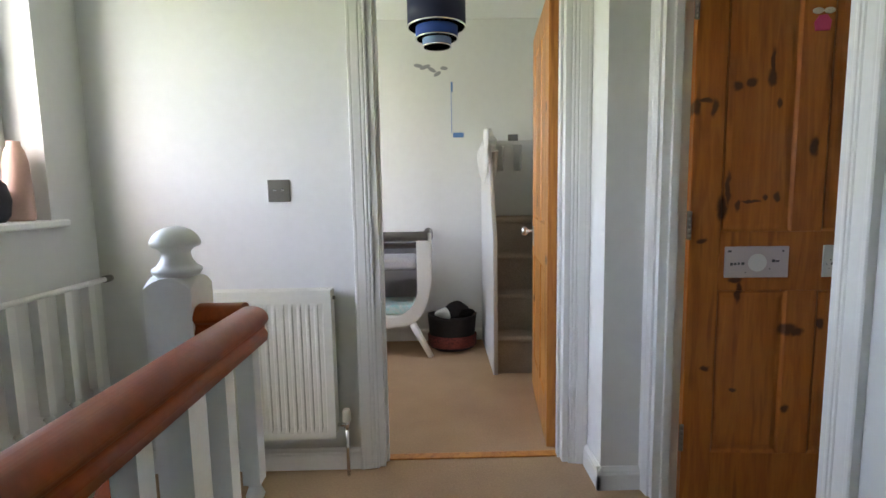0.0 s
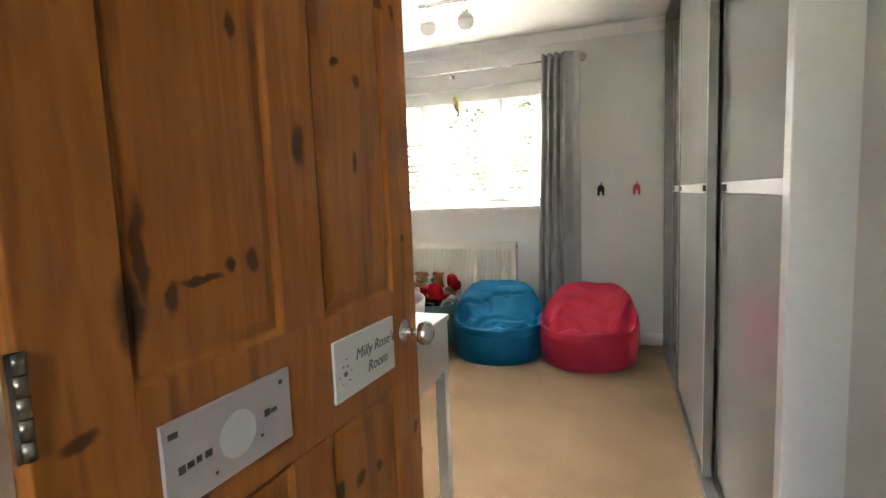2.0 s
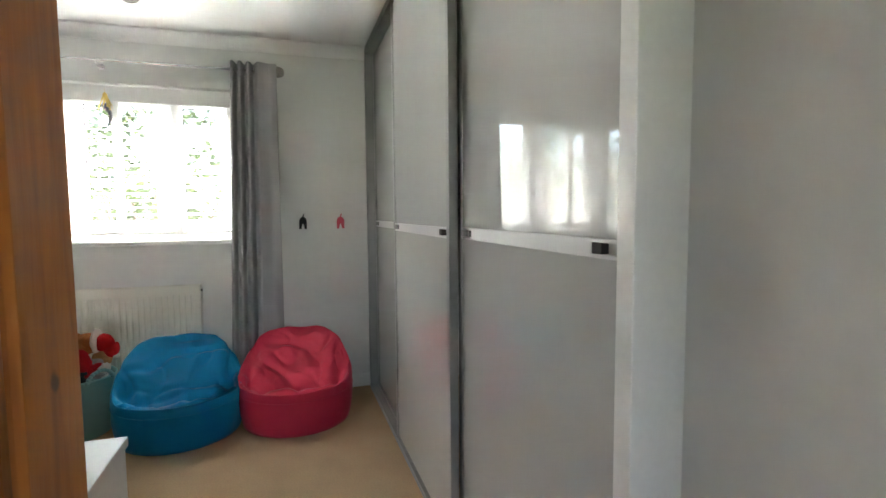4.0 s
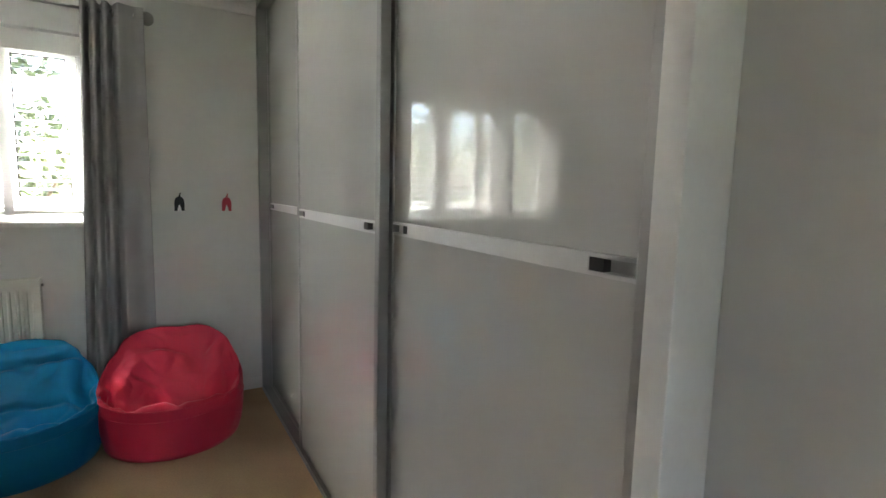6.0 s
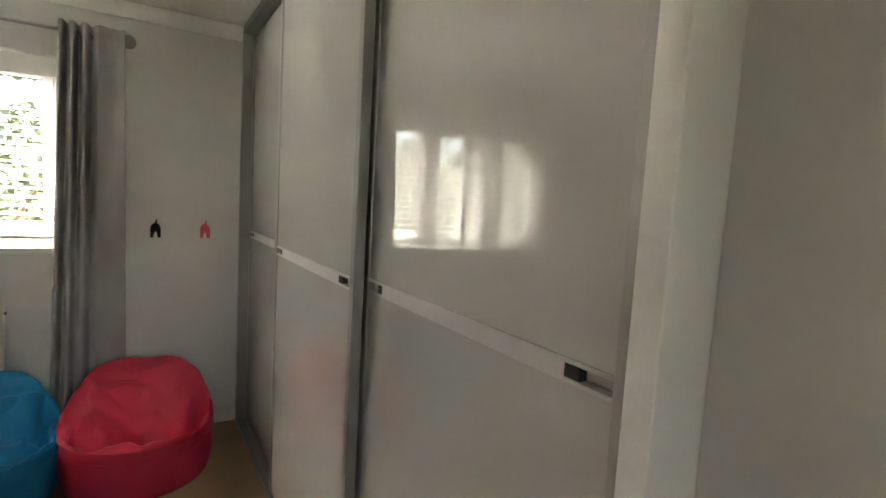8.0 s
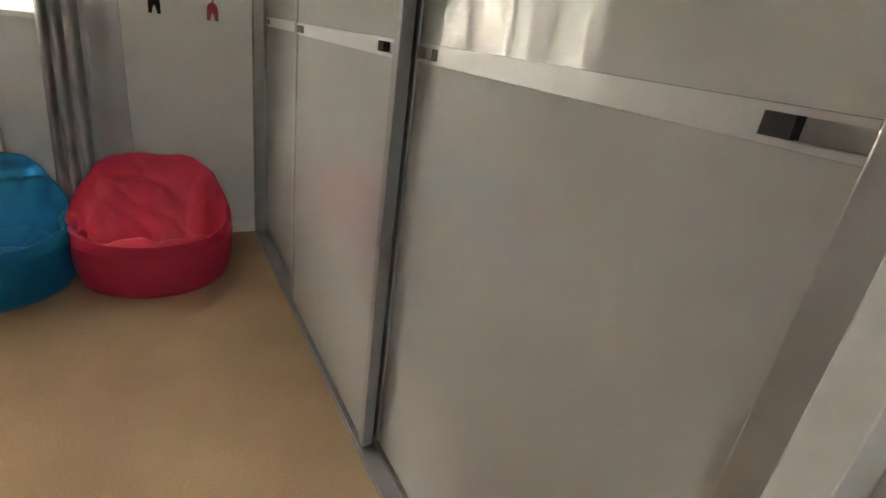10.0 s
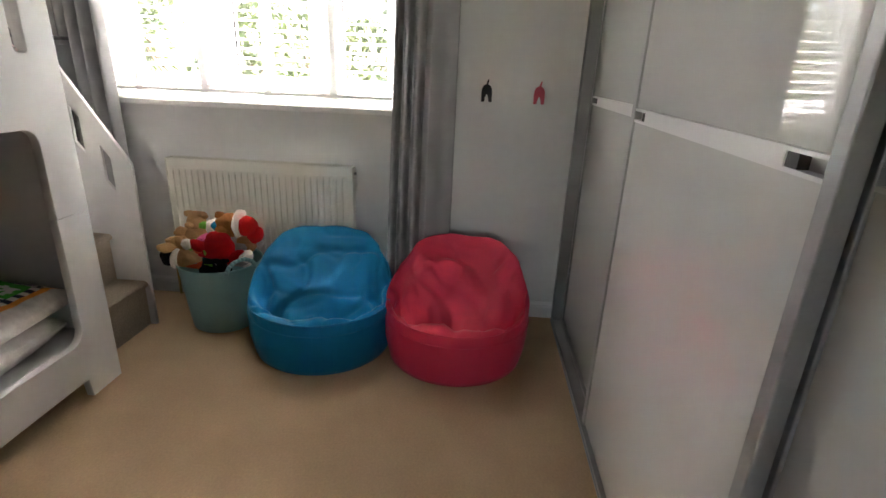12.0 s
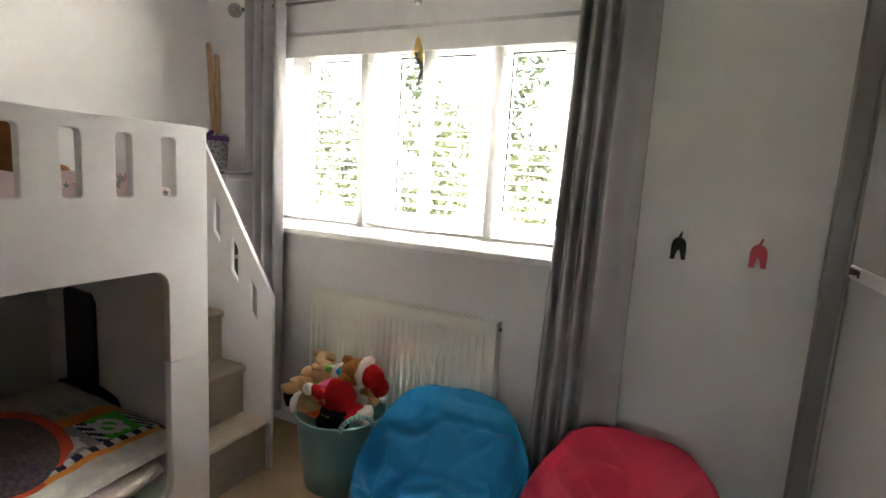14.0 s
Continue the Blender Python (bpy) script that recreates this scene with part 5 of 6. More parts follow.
prism(bm, [(-0.10, 0.085), (0.10, 0.085), (0.10, 0.47), (0.07, 0.485), (-0.075, 0.475), (-0.10, 0.44)], 'x', -0.036, -0.001)
part("back", bm, BLACK, st, bevel=0.006)
bm = bmesh.new()
prism(bm, [(-0.235, 0.0), (0.10, 0.0), (0.10, 0.084), (-0.12, 0.084), (-0.16, 0.075), (-0.22, 0.06), (-0.235, 0.035)], 'x', -0.075, -0.001)
part("base", bm, BLACK, st, bevel=0.006)

# ---- cabinet behind the bunk stairs, with pot and rods ----
cab = thing("storage_cabinet", pose(5.735, 4.68, 0), "tall grey-white storage cabinet beside the bunk stairs", "cabinet")
CABM = mat("grey_white_board", (0.34, 0.34, 0.345), 0.45, var=0.04, scale=6)
bm = bmesh.new()
for q in ((0, 0.016, 0.02, 0.40, 0, 1.36), (0.229, 0.245, 0.02, 0.40, 0, 1.36), (0, 0.245, 0.401, 0.42, 0, 1.36), (0.0165, 0.2285, 0.02, 0.40, 0.04, 0.058), (0.0165, 0.2285, 0.02, 0.40, 1.34, 1.36)):
    box(bm, *q)
part("body", bm, CABM, cab)
for z in (0.39, 0.74, 1.09):
    bm = bmesh.new()
    box(bm, 0.0165, 0.2285, 0.024, 0.40, z, z + 0.018)
    part("shelf", bm, CABM, cab)
# made-up dark boxes that keep the view through the diamond cut-outs dark
for z, h in ((0.409, 0.26), (0.759, 0.27), (0.0585, 0.25)):
    sb = thing("added_dark_box", pose(5.735 + 0.1225, 4.715, z), "dark box added on a cabinet shelf to darken the stair cut-outs", "box", group="boxes in the cabinet")
    bm = bmesh.new()
    box(bm, -0.098, 0.098, 0.0, 0.30, 0, h)
    part("body", bm, BAGB, sb, bevel=0.012)
    bm = bmesh.new()
    box(bm, -0.03, 0.03, -0.004, -0.001, h * 0.6, h * 0.6 + 0.02)
    part("label_strip", bm, GREYP, sb, "pale grey label strip")
bm = bmesh.new()
box(bm, 0.004, 0.241, 0.0, 0.018, 1.10, 1.34)
d1 = part("door", bm, CABM, cab, bevel=0.003)
bm = bmesh.new()
lathe(bm, [(0.006, -0.02), (0.010, -0.012), (0.008, 0.0)], 14, 0.21, 0, 1.30, axis='y')
part("handle", bm, BLACK, d1)
bm = bmesh.new()
box(bm, -0.004, 0.249, 0.0, 0.424, 1.361, 1.377)
part("top", bm, mat("dark_edge_board", (0.16, 0.16, 0.17), 0.5, var=0.1, scale=8), cab, bevel=0.002)
pot = thing("patterned_pot", pose(5.84, 4.86, 1.378), "black and white patterned pot tied with purple ribbon", "pot")
bm = bmesh.new()
lathe(bm, [(0.045, 0), (0.05, 0.01), (0.056, 0.10), (0.06, 0.19), (0.054, 0.19), (0.05, 0.10), (0.04, 0.02)], 24)
part("body", bm, PRINT, pot)
bm = bmesh.new()
lathe(bm, [(0.060, 0.150), (0.063, 0.155), (0.063, 0.172), (0.060, 0.176)], 24)
for s in (-1, 1):
    blob(bm, (-0.062, s * 0.028, 0.185), (0.008, 0.03, 0.014), 0, (s * 25, 0, 0))
part("ribbon", bm, PURPLE, pot)
for dy, dz, yy in ((0.125, 0.66, 0.0), (0.085, 0.60, -0.02)):
    bm = bmesh.new()
    tube(bm, (5.84, 4.86 + yy, 1.41), (5.90, 4.86 + yy + dy, 1.378 + dz), 0.014, 0.014, 10)
    solid("wooden_rod", bm, WOODL, "light beech rod standing in the patterned pot", "rod", group="rods in the pot")

# ---- desk, chair, owl ----
dk = thing("desk", pose(2.95, 3.075, 0), "white desk with drawer box and sled legs", "desk")
bm = bmesh.new()
box(bm, 0, 0.69, 0, 0.50, 0.745, 0.768)
part("desktop", bm, GLOSS, dk, bevel=0.003)
bm = bmesh.new()
box(bm, 0.01, 0.68, 0.004, 0.49, 0.565, 0.744)
part("drawer_box", bm, GLOSS, dk, bevel=0.003)
for y in (0.006, 0.44):
    for x in (0.012, 0.638):
        bm = bmesh.new()
        box(bm, x, x + 0.04, y, y + 0.04, 0.03, 0.564)
        part("leg", bm, GLOSS, dk, bevel=0.002)
    bm = bmesh.new()
    box(bm, 0.012, 0.678, y, y + 0.04, 0.0, 0.03)
    part("foot_bar", bm, GLOSS, dk, bevel=0.002)
ch = thing("shell_chair", pose(3.74, 3.52, 0, 0, 0, 200), "white moulded shell chair on beech and black wire legs", "chair")
bm = bmesh.new()
n = 20
g = []
for i in range(n + 1):
    row = []
    for j in range(n + 1):
        u, v = 2 * i / n - 1, j / n
        x = 0.22 * u * (1 - 0.15 * max(0, v - 0.6))
        if v < 0.5:
            y, z = -0.20 + 0.40 * v * 2, 0.44 - 0.03 * math.sin(v * 2 * math.pi) + 0.05 * u * u * (0.4 + v)
        else:
            w = (v - 0.5) * 2
            y, z = 0.20 + 0.09 * math.sin(w * 1.5) - 0.10 * u * u * (1 - 0.3 * w), 0.44 + 0.05 * u * u * 0.9 + 0.34 * w * (1 - 0.12 * u * u)
        row.append(bm.verts.new((x, y, z)))
    g.append(row)
for i in range(n):
    for j in range(n):
        bm.faces.new((g[i][j], g[i + 1][j], g[i + 1][j + 1], g[i][j + 1]))
sh = part("shell", bm, PLASTIC, ch, smooth=True)
sh.modifiers.new("thick", 'SOLIDIFY').thickness = 0.008
for sx in (-1, 1):
    for sy in (-1, 1):
        bm = bmesh.new()
        tube(bm, (sx * 0.215, sy * 0.235, 0), (sx * 0.10, sy * 0.10, 0.36), 0.010, 0.015)
        part("leg", bm, WOODL, ch)
bm = bmesh.new()
for sx in (-1, 1):
    tube(bm, (sx * 0.14, -0.15, 0.23), (-sx * 0.10, -0.10, 0.38), 0.004)
    tube(bm, (sx * 0.14, 0.15, 0.23), (-sx * 0.10, 0.10, 0.38), 0.004)
    tube(bm, (sx * 0.14, -0.15, 0.23), (sx * 0.10, 0.10, 0.38), 0.004)
    tube(bm, (sx * 0.10, -0.10, 0.36), (sx * 0.10, 0.10, 0.40), 0.006)
    tube(bm, (sx * 0.10, 0.10, 0.36), (sx * 0.10, -0.10, 0.40), 0.006)
part("wire_brace", bm, BLACK, ch)
bm = bmesh.new()
OWLM = mat("floral_print_cloth", (0.62, 0.57, 0.50), 0.9, second=(0.34, 0.30, 0.30), var=0.3, scale=12, bump=0.2, bscale=120)
blob(bm, (0, 0, 0.075), (0.062, 0.055, 0.078), 0)
blob(bm, (0, 0, 0.145), (0.056, 0.05, 0.048), 0)
for s in (-1, 1):
    blob(bm, (s * 0.040, 0, 0.19), (0.014, 0.014, 0.026), 0, (0, s * 25, 0))
    lathe(bm, [(0.020, -0.050), (0.018, -0.054)], 16, s * 0.024, 0, 0.15, axis='y', mi=1)
    lathe(bm, [(0.007, -0.054), (0.006, -0.057)], 12, s * 0.024, 0, 0.15, axis='y', mi=2)
blob(bm, (0, -0.045, 0.06), (0.03, 0.02, 0.03), 3)
solid("owl_doorstop", bm, [OWLM, WHITEP, BLACKP, PINKT], "floral cloth owl doorstop in front of the open door", "doorstop", pose(2.915, 2.862, 0, 0, 0, -35) @ Matrix.Diagonal((1.45, 1.0, 1.02, 1)))

# ---- ceiling light ----
cl = thing("ceiling_light", pose(4.92, 3.46, H), "chrome bar ceiling light with clear crackled glass globes", "ceiling light")
bm = bmesh.new()
lathe(bm, [(0.05, -0.022), (0.05, 0)], 24)
tube(bm, (0, 0, -0.05), (0, 0, -0.02), 0.008)
part("ceiling_plate", bm, CHROME, cl)
bm = bmesh.new()
tube(bm, (0, -0.18, -0.055), (0, 0.18, -0.055), 0.011)
part("bar", bm, CHROME, cl)
for y in (-0.12, 0.12):
    bm = bmesh.new()
    tube(bm, (0, y, -0.06), (-0.01, y, -0.105), 0.006)
    lathe(bm, [(0.018, -0.145), (0.02, -0.105), (0.01, -0.10)], 16, -0.01, y, 0)
    hd = part("lamp_head", bm, CHROME, cl)
    bm = bmesh.new()
    blob(bm, (-0.01, y, -0.185), (0.05, 0.05, 0.05), segs=20)
    part("globe", bm, CRYSTAL, hd, "crackled clear glass globe")

# ---- landing: switch, balustrade, vases ----
sw = thing("light_switch", pose(0.697, AY0, 1.175), "brushed steel two-gang toggle light switch", "light switch")
bm = bmesh.new()
box(bm, -0.044, 0.044, -0.006, 0, -0.044, 0.044)
part("plate", bm, STEEL, sw, bevel=0.002)
for x in (-0.015, 0.015):
    bm = bmesh.new()
    lathe(bm, [(0.006, -0.006), (0.006, -0.009), (0.003, -0.010), (0.004, -0.022), (0.001, -0.024)], 12, x, 0, 0.002, axis='y')
    part("toggle", bm, CHROME, sw)

bal = thing("balustrade", pose(0, 0, 0), "white turned balustrade with a red-brown varnished handrail", "balustrade")
bm = bmesh.new()
NXc, NYc, NH = 0.808, 2.25, 0.0455
# arched head: low at the four corners, high in the middle of each side
N = 10
top = [[bm.verts.new((NXc + NH * u, NYc + NH * v, 1.006 - 0.022 * u * u * v * v)) for v in [j * 2 / N - 1 for j in range(N + 1)]] for u in [i * 2 / N - 1 for i in range(N + 1)]]
for i in range(N):
    for j in range(N):
        bm.faces.new((top[i][j], top[i + 1][j], top[i + 1][j + 1], top[i][j + 1])).smooth = True
ring = [top[i][0] for i in range(N)] + [top[N][j] for j in range(N)] + [top[i][N] for i in range(N, 0, -1)] + [top[0][j] for j in range(N, 0, -1)]
foot = [bm.verts.new((v.co.x, v.co.y, -0.2)) for v in ring]
for i in range(len(ring)):
    j = (i + 1) % len(ring)
    bm.faces.new((foot[i], foot[j], ring[j], ring[i]))
lathe(bm, [(0.036, 1.002), (0.041, 1.008), (0.0455, 1.014), (0.0455, 1.019), (0.041, 1.023), (0.036, 1.025), (0.034, 1.029), (0.029, 1.036), (0.0265, 1.046), (0.027, 1.053), (0.033, 1.059), (0.043, 1.063), (0.0462, 1.067), (0.045, 1.074), (0.040, 1.084), (0.031, 1.093), (0.019, 1.099), (0.008, 1.1015), (0.001, 1.102)], 36, NXc, NYc)
part("newel_post", bm, GLOSS, bal)
half = [(0.027, -0.045), (0.029, -0.032), (0.027, -0.027), (0.0235, -0.022), (0.0235, -0.016), (0.029, -0.010)]
half += [(0.0315 * math.cos(radians(a)) ** 0.8, -0.004 + 0.025 * math.sin(radians(a))) for a in range(0, 90, 9)]
RAILP = half + [(0.0, 0.0212)] + [(-u, v) for u, v in reversed(half)]
bm = bmesh.new()
prism(bm, [(0.967 + u, 0.93 + v) for u, v in RAILP], 'y', 0.25, 2.20)
rl = part("handrail", bm, MAHOG, bal, "red-brown varnished moulded handrail", smooth=True)
bm = bmesh.new()
prism(bm, [(2.235 + u, 0.929 + v) for u, v in RAILP], 'x', 0.853, 0.94)
part("rail_return", bm, MAHOG, rl)
bm = bmesh.new()
box(bm, 0.935, 1.0, 0.25, 2.20, 0.0, 0.03)
part("base_rail", bm, GLOSS, bal, bevel=0.003)
SPIN = [(0.0155, 0.30), (0.0155, 0.31), (0.011, 0.32), (0.018, 0.335), (0.011, 0.35), (0.013, 0.36), (0.019, 0.42), (0.016, 0.52), (0.011, 0.62), (0.018, 0.635), (0.011, 0.65), (0.0155, 0.66)]


def spindle(zlow, zhigh, lo, hi):
    bm = bmesh.new()
    box(bm, -0.016, 0.016, -0.016, 0.016, zlow, lo)
    lathe(bm, [(r, lo + (h - 0.30) * (hi - lo) / 0.36) for r, h in SPIN], 14)
    box(bm, -0.016, 0.016, -0.016, 0.016, hi, zhigh)
    return mesh_of("spindle", bm, GLOSS)


sm = spindle(0.03, 0.888, 0.24, 0.62)
for i in range(16):
    s = new("spindle", sm)
    s.parent = bal
    s.matrix_local = pose(0.967, 2.165 - i * 0.118, 0)
# stair rail that goes down below the newel post
bm = bmesh.new()
prism(bm, [(2.19, 0.65), (2.19, 0.72), (0.4, -0.86), (0.4, -0.93)], 'x', 0.705, 0.755)
part("stair_rail", bm, MAHOG, bal, "red-brown varnished sloping stair rail", bevel=0.01)
# white slatted rail along the window wall
wr = thing("wall_rail", pose(0.03, 0, 0), "white slatted rail with spindles along the window wall", "rail")
bm = bmesh.new()
tube(bm, (0, 1.2, 0.845), (0, 3.20, 0.845), 0.010)
rr = part("top_rail", bm, GLOSS, wr)
bm = bmesh.new()
lathe(bm, [(0.014, 3.20), (0.014, 3.235), (0.008, 3.24)], 12, 0, 0, 0.845, axis='y')
part("end_cap", bm, STEEL, rr)
sm2 = spindle(0.02, 0.838, 0.25, 0.45)
for i in range(9):
    s = new("spindle", sm2)
    s.parent = wr
    s.matrix_local = pose(0, 3.10 - i * 0.118, 0)
bm = bmesh.new()
box(bm, -0.03, 0.02, 2.21, 3.20, 0.0, 0.02)
part("base_rail", bm, GLOSS, wr)

v1 = thing("vase", pose(LX - 0.055, 3.0, 1.086), "tall blush pink pottery bottle vase on the window board", "vase")
bm = bmesh.new()
lathe(bm, [(0.038, 0), (0.042, 0.01), (0.041, 0.10), (0.036, 0.20), (0.028, 0.238), (0.020, 0.252), (0.0195, 0.268), (0.016, 0.268), (0.016, 0.25)], 28)
part("body", bm, BLUSH, v1)
v2 = thing("vase", pose(LX - 0.055, 2.875, 1.086), "rounded charcoal pottery vase on the window board", "vase")
bm = bmesh.new()
lathe(bm, [(0.04, 0), (0.055, 0.02), (0.062, 0.07), (0.052, 0.12), (0.03, 0.145), (0.028, 0.16), (0.022, 0.16)], 28)
part("body", bm, CHARC, v2)

# ---- near bedroom ----
ct = thing("bedside_cot", pose(0.62, 4.72, 0), "grey mesh bedside cot in a white curved frame", "cot")
bm = bmesh.new()
out = [(0.56, 0.88), (0.665, 0.88)] + [(0.665 - 0.03 * (1 - math.cos(radians(a))) - 0.17 * (1 - math.cos(radians(a))), 0.62 - 0.40 * math.sin(radians(a))) for a in range(0, 91, 10)] + [(-0.2, 0.205), (-0.2, 0.285), (0.35, 0.285)] + \
      [(0.38 + 0.18 * math.sin(radians(a)), 0.46 - 0.175 * math.cos(radians(a))) for a in range(0, 91, 15)]
prism(bm, out, 'y', -0.02, 0.02)
fr = part("side_frame", bm, GLOSS, ct, bevel=0.006)
for x, dx in ((0.52, 0.13), (-0.1, -0.1)):
    bm = bmesh.new()
    tube(bm, (x, 0.0, 0.24), (x + dx, -0.02, 0.0), 0.026, 0.020)
    part("leg", bm, GLOSS, ct)
bm = bmesh.new()
tube(bm, (-0.2, 0, 0.855), (0.64, 0, 0.855), 0.035, segs=16)
tube(bm, (0.64, 0, 0.855), (0.64, 0.36, 0.855), 0.035, segs=16)
tube(bm, (-0.2, 0.03, 0.79), (0.57, 0.03, 0.79), 0.02, segs=12)
part("padded_rail", bm, FABG, ct)
bm = bmesh.new()
box(bm, -0.2, 0.56, 0.34, 0.352, 0.25, 0.84)
box(bm, -0.2, 0.56, 0.0, 0.008, 0.56, 0.62)
part("mesh_side", bm, FABG, ct)
bm = bmesh.new()
box(bm, -0.2, 0.55, 0.012, 0.335, 0.62, 0.70)
part("carry_basket", bm, mat("pale_grey_cloth", (0.50, 0.49, 0.51), 0.9, var=0.15, scale=12), ct, bevel=0.02)
bm = bmesh.new()
box(bm, -0.2, 0.53, 0.022, 0.335, 0.30, 0.365)
part("mattress", bm, mat("aqua_print_cloth", (0.22, 0.58, 0.60), 0.9, second=(0.60, 0.64, 0.62), var=0.3, scale=5), ct, bevel=0.01)
bm = bmesh.new()
box(bm, -0.2, 0.54, 0.0, 0.34, 0.27, 0.295)
part("base_board", bm, GLOSS, ct)

bk = thing("laundry_bag", pose(1.425, 4.90, 0), "black cloth laundry bag with red print, stuffed full", "bag")
bm = bmesh.new()
lathe(bm, [(0.13, 0), (0.16, 0.015), (0.165, 0.07), (0.172, 0.15), (0.18, 0.24), (0.184, 0.262), (0.172, 0.262), (0.16, 0.2), (0.13, 0.18)], 26, sy=0.8)
for v in bm.verts:
    v.co += Vector(noise.noise_vector(v.co * 9)) * 0.012 * min(1, v.co.z * 20)
part("bag", bm, BAGB, bk, smooth=True)
bm = bmesh.new()
lathe(bm, [(0.172, 0.03), (0.179, 0.035), (0.183, 0.11), (0.180, 0.115)], 26, sy=0.8)
part("print_band", bm, BAGR, bk, smooth=True)
for c, r, mm in (((-0.06, -0.02, 0.27), (0.06, 0.05, 0.045), WHITEP), ((0.03, 0.0, 0.29), (0.09, 0.07, 0.06), BAGB), ((0.10, -0.03, 0.275), (0.06, 0.05, 0.03), BLACKP)):
    bm = bmesh.new()
    blob(bm, c, r, 0, rough=0.02)
    part("laundry", bm, mm, bk)

sb = thing("cabin_bed_stairs", pose(1.667, 4.325, 0), "white-sided carpeted stairs of a cabin bed", "bed stairs")
me = plate("stair_side", [(0.0, 0.0), (0.775, 0.0), (0.775, 1.52), (0.42, 1.52), (0.30, 1.45), (0.0, 0.85)], [], 0.028, BUNK)
me.transform(Matrix.Translation((0.028, 0, 0)) @ pose(0, 0, 0, 0, 0, 90))
part("stair_side", me, BUNK, sb)
for k in range(4):
    bm = bmesh.new()
    y0 = 0.012 + 0.146 * k
    z = 0.243 * k
    prism(bm, [(y0 + 0.012, z + 0.001), (y0 + 0.012, z + 0.205), (y0 - 0.004, z + 0.215), (y0 - 0.006, z + 0.230), (y0 + 0.006, z + 0.242), (0.77, z + 0.244), (0.77, z + 0.001)], 'x', 0.030, 0.43)
    part("step", bm, STAIRC, sb, "brown-beige carpeted step")
me = plate("head_board", [(0.03, 0.98), (0.435, 0.98), (0.435, 1.515), (0.03, 1.515)], [rounded(0.09 + 0.13 * i, 0.15 + 0.13 * i, 1.30, 1.49, 0.012, 3) for i in range(2)], 0.028, BUNK)
me.transform(Matrix.Translation((0, 0.60, 0)))
part("head_board", me, BUNK, sb)
bm = bmesh.new()
g = []
for i in range(17):
    row = []
    for j in range(21):
        u, v = i / 16, j / 20
        ang = (u - 0.5) * 2.4
        row.append(bm.verts.new((0.014 - 0.085 * math.cos(ang * 1.1) * (0.5 + v) * (1 if u < 0.5 else -1) * 0.5 + 0.03 * noise.noise((u * 4, v * 3, 1)), 0.34 + 0.22 * (u - 0.5) + 0.02 * noise.noise((u * 6, v * 4, 4)), 1.575 - 0.36 * v * (0.7 + 0.3 * math.sin(u * 9)) - 0.03 * abs(u - 0.5))))
    g.append(row)
for i in range(16):
    for j in range(20):
        bm.faces.new((g[i][j], g[i + 1][j], g[i + 1][j + 1], g[i][j + 1])).smooth = True
tw = solid("towel", bm, FABW, "white muslin cloth draped over the stair side", "cloth", pose(1.667, 4.325, 0))
tw.modifiers.new("thick", 'SOLIDIFY').thickness = 0.006
bm = bmesh.new()
box(bm, -0.035, 0.035, -0.03, 0.0, 0, 0.045)
solid("bed_clip", bm, mat("grey_clip", (0.12, 0.12, 0.13), 0.5), "small grey box clipped on the bed's head board", "clip", pose(1.885, 4.952, 1.516), bevel=0.003)

pn = thing("pendant_shade", pose(1.345, 4.35, 0), "three-tier navy to pale blue drum pendant shade", "pendant lamp")
bm = bmesh.new()
tube(bm, (0, 0, 2.3), (0, 0, H), 0.004)
lathe(bm, [(0.05, H - 0.02), (0.05, H - 0.001)], 20)
part("flex", bm, PLASTIC, pn)
for r, z0, z1, mm in ((0.172, 2.125, 2.30, NAVY), (0.125, 2.06, 2.16, MIDBLUE), (0.085, 2.015, 2.10, PALEBLUE)):
    bm = bmesh.new()
    lathe(bm, [(r, z0), (r, z1), (r - 0.004, z1), (r - 0.004, z0)], 40)
    tier = part("tier", bm, mm, pn)
    bm = bmesh.new()
    lathe(bm, [(r + 0.001, z0 - 0.003), (r + 0.001, z0 + 0.004), (r - 0.006, z0 + 0.004), (r - 0.006, z0 - 0.003)], 40)
    part("rim", bm, CHROME, tier)
bm = bmesh.new()
blob(bm, (0, 0, 2.06), (0.035, 0.035, 0.045))
part("bulb", bm, PLASTIC, pn)

wdc = thing("wall_sticker", pose(0, NY - 0.003, 0), "grey and blue balloon-and-string wall stickers", "wall sticker")
bm = bmesh.new()
for cx, cz, w, ang in ((1.21, 2.09, 0.05, 10), (1.26, 2.08, 0.06, -20), (1.31, 2.06, 0.05, 30), (1.35, 2.03, 0.045, -30), (1.40, 2.07, 0.04, 5)):
    m = pose(cx, 0, cz, 0, ang, 0)
    vs = [bm.verts.new(m @ Vector((w * 0.7 * math.cos(t), -0.001, 0.014 * math.sin(t)))) for t in [i * 0.524 for i in range(12)]]
    bm.faces.new(vs)
part("sticker", bm, mat("grey_sticker", (0.30, 0.30, 0.33), 0.6), wdc)
bm = bmesh.new()
box(bm, 1.448, 1.452, -0.001, 0.0, 1.60, 1.90)
box(bm, 1.448, 1.462, -0.001, 0.0, 1.90, 1.97)
box(bm, 1.46, 1.54, -0.001, 0.0, 1.565, 1.60)
part("sticker", bm, mat("blue_sticker", (0.12, 0.25, 0.55), 0.6), wdc)


# ---- outside ----
bm = bmesh.new()
box(bm, -300, 300, -300, 300, -3.0, -2.85)
solid("ground", bm, GRASS, "green lawn around the house", "lawn", kind="structure")
slab("outer_wall", [(LX - 0.25, 6.27, 5.26, 5.40, -2.85, 2.8), (2.21, 6.27, 1.15, 1.30, -2.85, 2.8), (6.27, 6.40, 1.15, 5.40, -2.85, -0.2)], BRICK, "red brick outer wall of the house")


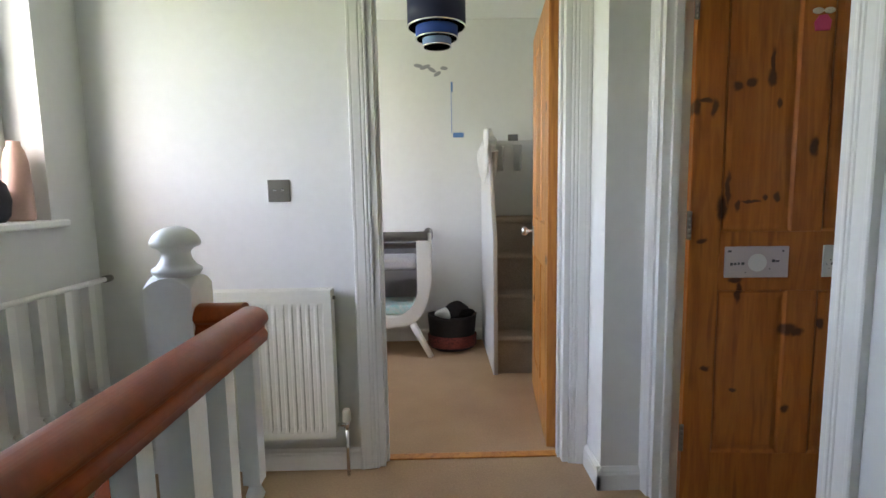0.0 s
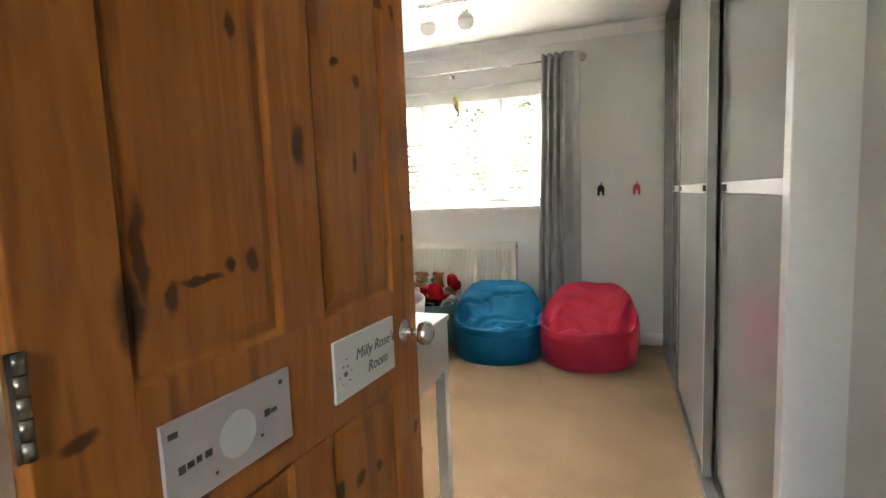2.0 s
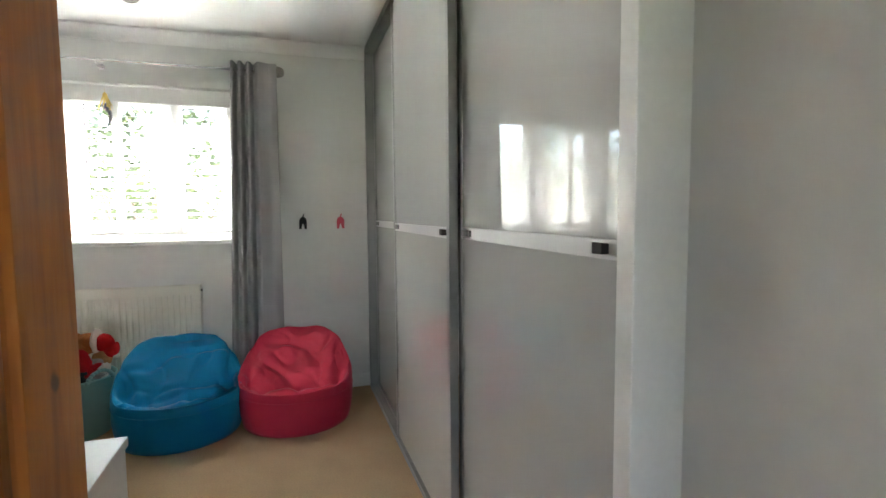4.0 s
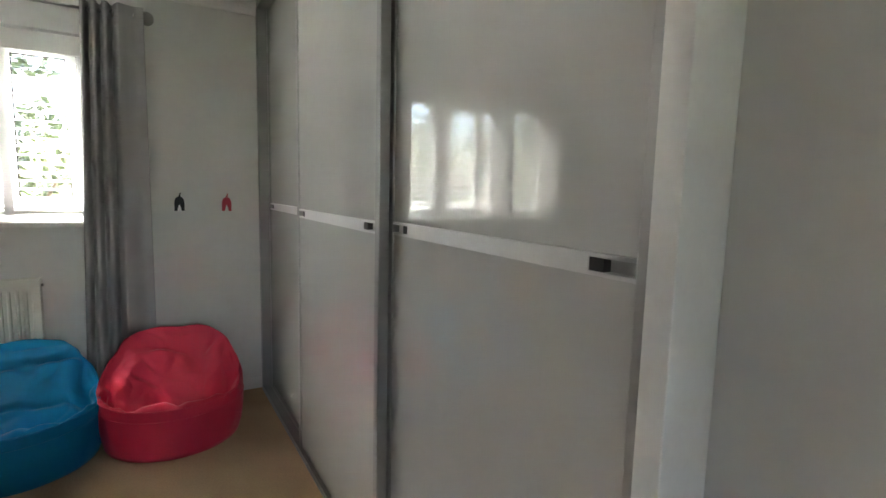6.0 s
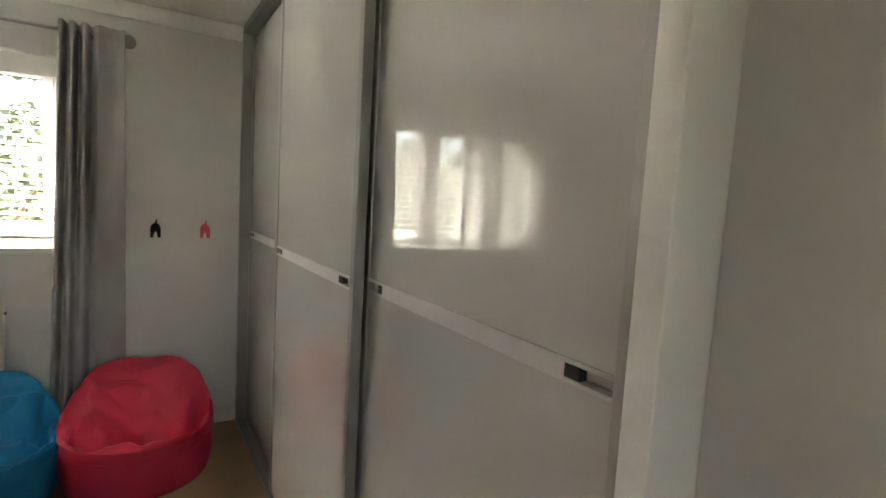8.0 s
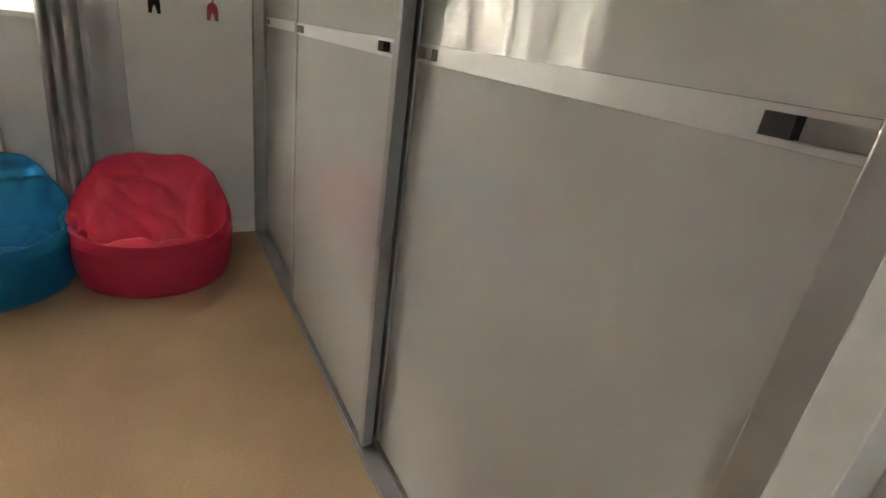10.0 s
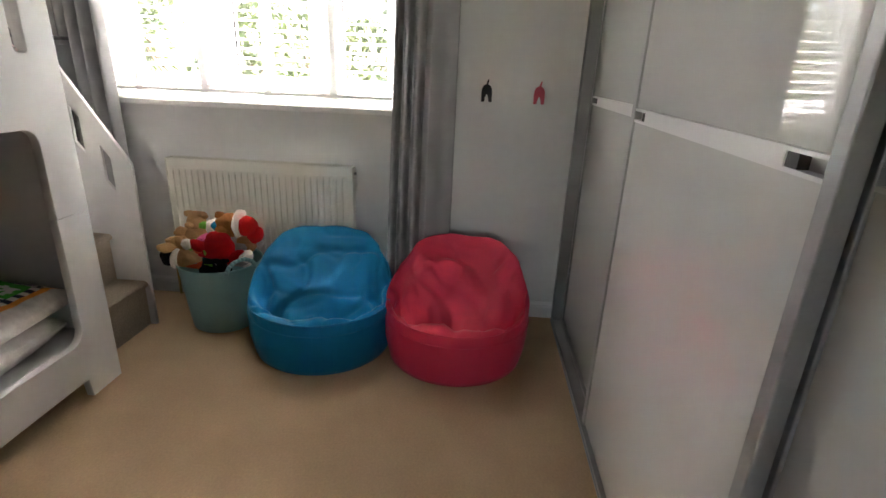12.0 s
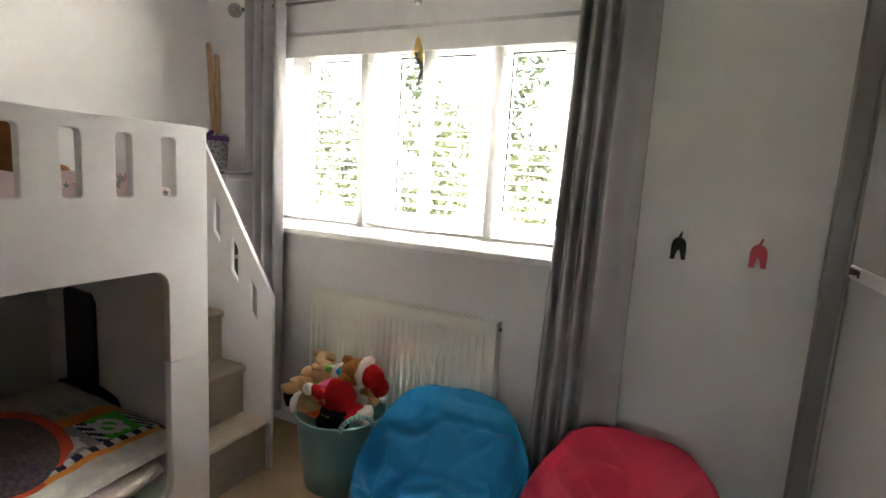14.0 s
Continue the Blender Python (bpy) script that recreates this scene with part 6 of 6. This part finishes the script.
def tree(name, x, y, h, r, n, seed, label):
    """A broadleaf tree: tapered trunk and limbs, and a crown of many small separate leaves in uneven clumps."""
    rnd = random.Random(seed)
    t = thing(name, pose(x, y, -2.85), label, "tree", group="garden trees")
    bm = bmesh.new()
    tube(bm, (0, 0, 0), (0.1, 0, h * 0.5), 0.16, 0.10, 10)
    ends = []
    for i in range(9):
        a, e = rnd.uniform(0, 6.28), rnd.uniform(0.35, 0.9)
        p = (0.1, 0, h * rnd.uniform(0.25, 0.5))
        q = (r * e * math.cos(a), r * e * math.sin(a), h * rnd.uniform(0.55, 0.92))
        tube(bm, p, q, 0.06, 0.02, 7)
        ends.append(q)
    part("trunk", bm, BARK, t)
    vs, fs = [], []
    clumps = [(Vector(q), rnd.uniform(0.45, 0.8) * r * 0.6) for q in ends] + [(Vector((rnd.uniform(-r, r) * 0.8, rnd.uniform(-r, r) * 0.8, h * rnd.uniform(0.2, 0.9))), r * rnd.uniform(0.2, 0.42)) for i in range(16)]
    for i in range(n):
        c, cr = clumps[rnd.randrange(len(clumps))]
        d = Vector((rnd.gauss(0, 1), rnd.gauss(0, 1), rnd.gauss(0, 0.8)))
        p = c + d.normalized() * cr * rnd.random() ** 0.4
        m = Euler((rnd.uniform(-1, 1), rnd.uniform(-1, 1), rnd.uniform(0, 6.28))).to_matrix()
        s = rnd.uniform(0.05, 0.11)
        k = len(vs)
        vs += [p + m @ Vector(q) * s for q in ((-1, 0, 0), (-0.1, -0.5, 0.1), (1, 0, -0.1), (-0.1, 0.5, 0.1))]
        fs.append((k, k + 1, k + 2, k + 3))
    me = bpy.data.meshes.new("crown")
    me.from_pydata([tuple(v) for v in vs], [], fs)
    me.materials.append(LEAF)
    part("crown", me, LEAF, t)
    return t


for i, (x, y, h, r) in enumerate(((11.5, -0.8, 7.2, 1.9), (12.5, 2.0, 6.6, 2.0), (12.0, 5.0, 5.4, 1.9), (13.5, 8.0, 6.0, 2.2), (11.0, -4.5, 6.5, 2.0), (13.0, -8.0, 7.0, 2.4), (14.0, 11.5, 6.5, 2.4))):
    tree("tree", x, y, h, r, 2200, 10 + i, "leafy green garden tree beyond the bedroom window")

# tall uneven hedge at the end of the garden
rnd = random.Random(77)
vs, fs = [], []
for i in range(40000):
    y = rnd.uniform(-7, 19)
    top = 6.2 + 1.6 * noise.noise((y * 0.45, 1, 3)) + 0.7 * noise.noise((y * 1.3, 4, 3))
    z = -2.8 + (top + 2.8) * rnd.random() ** 0.8
    if noise.noise((y * 0.9, z * 0.9, 7)) + 0.4 * noise.noise((y * 2.5, z * 2.5, 2)) < -0.08:
        continue
    p = Vector((15.0 + 0.9 * noise.noise((y * 0.8, z * 0.8, 1)) + rnd.uniform(-0.35, 0.35), y, z))
    m = Euler((rnd.uniform(-1, 1), rnd.uniform(-1, 1), rnd.uniform(0, 6.28))).to_matrix()
    k = len(vs)
    vs += [p + m @ Vector(q) * rnd.uniform(0.07, 0.15) for q in ((-1, 0, 0), (-0.1, -0.55, 0.1), (1, 0, -0.1), (-0.1, 0.55, 0.1))]
    fs.append((k, k + 1, k + 2, k + 3))
me = bpy.data.meshes.new("hedge")
me.from_pydata([tuple(v) for v in vs], [], fs)
me.materials.append(LEAF)
tagged(new("hedge", me), "tall uneven green hedge at the end of the garden", "hedge", kind="stuff")
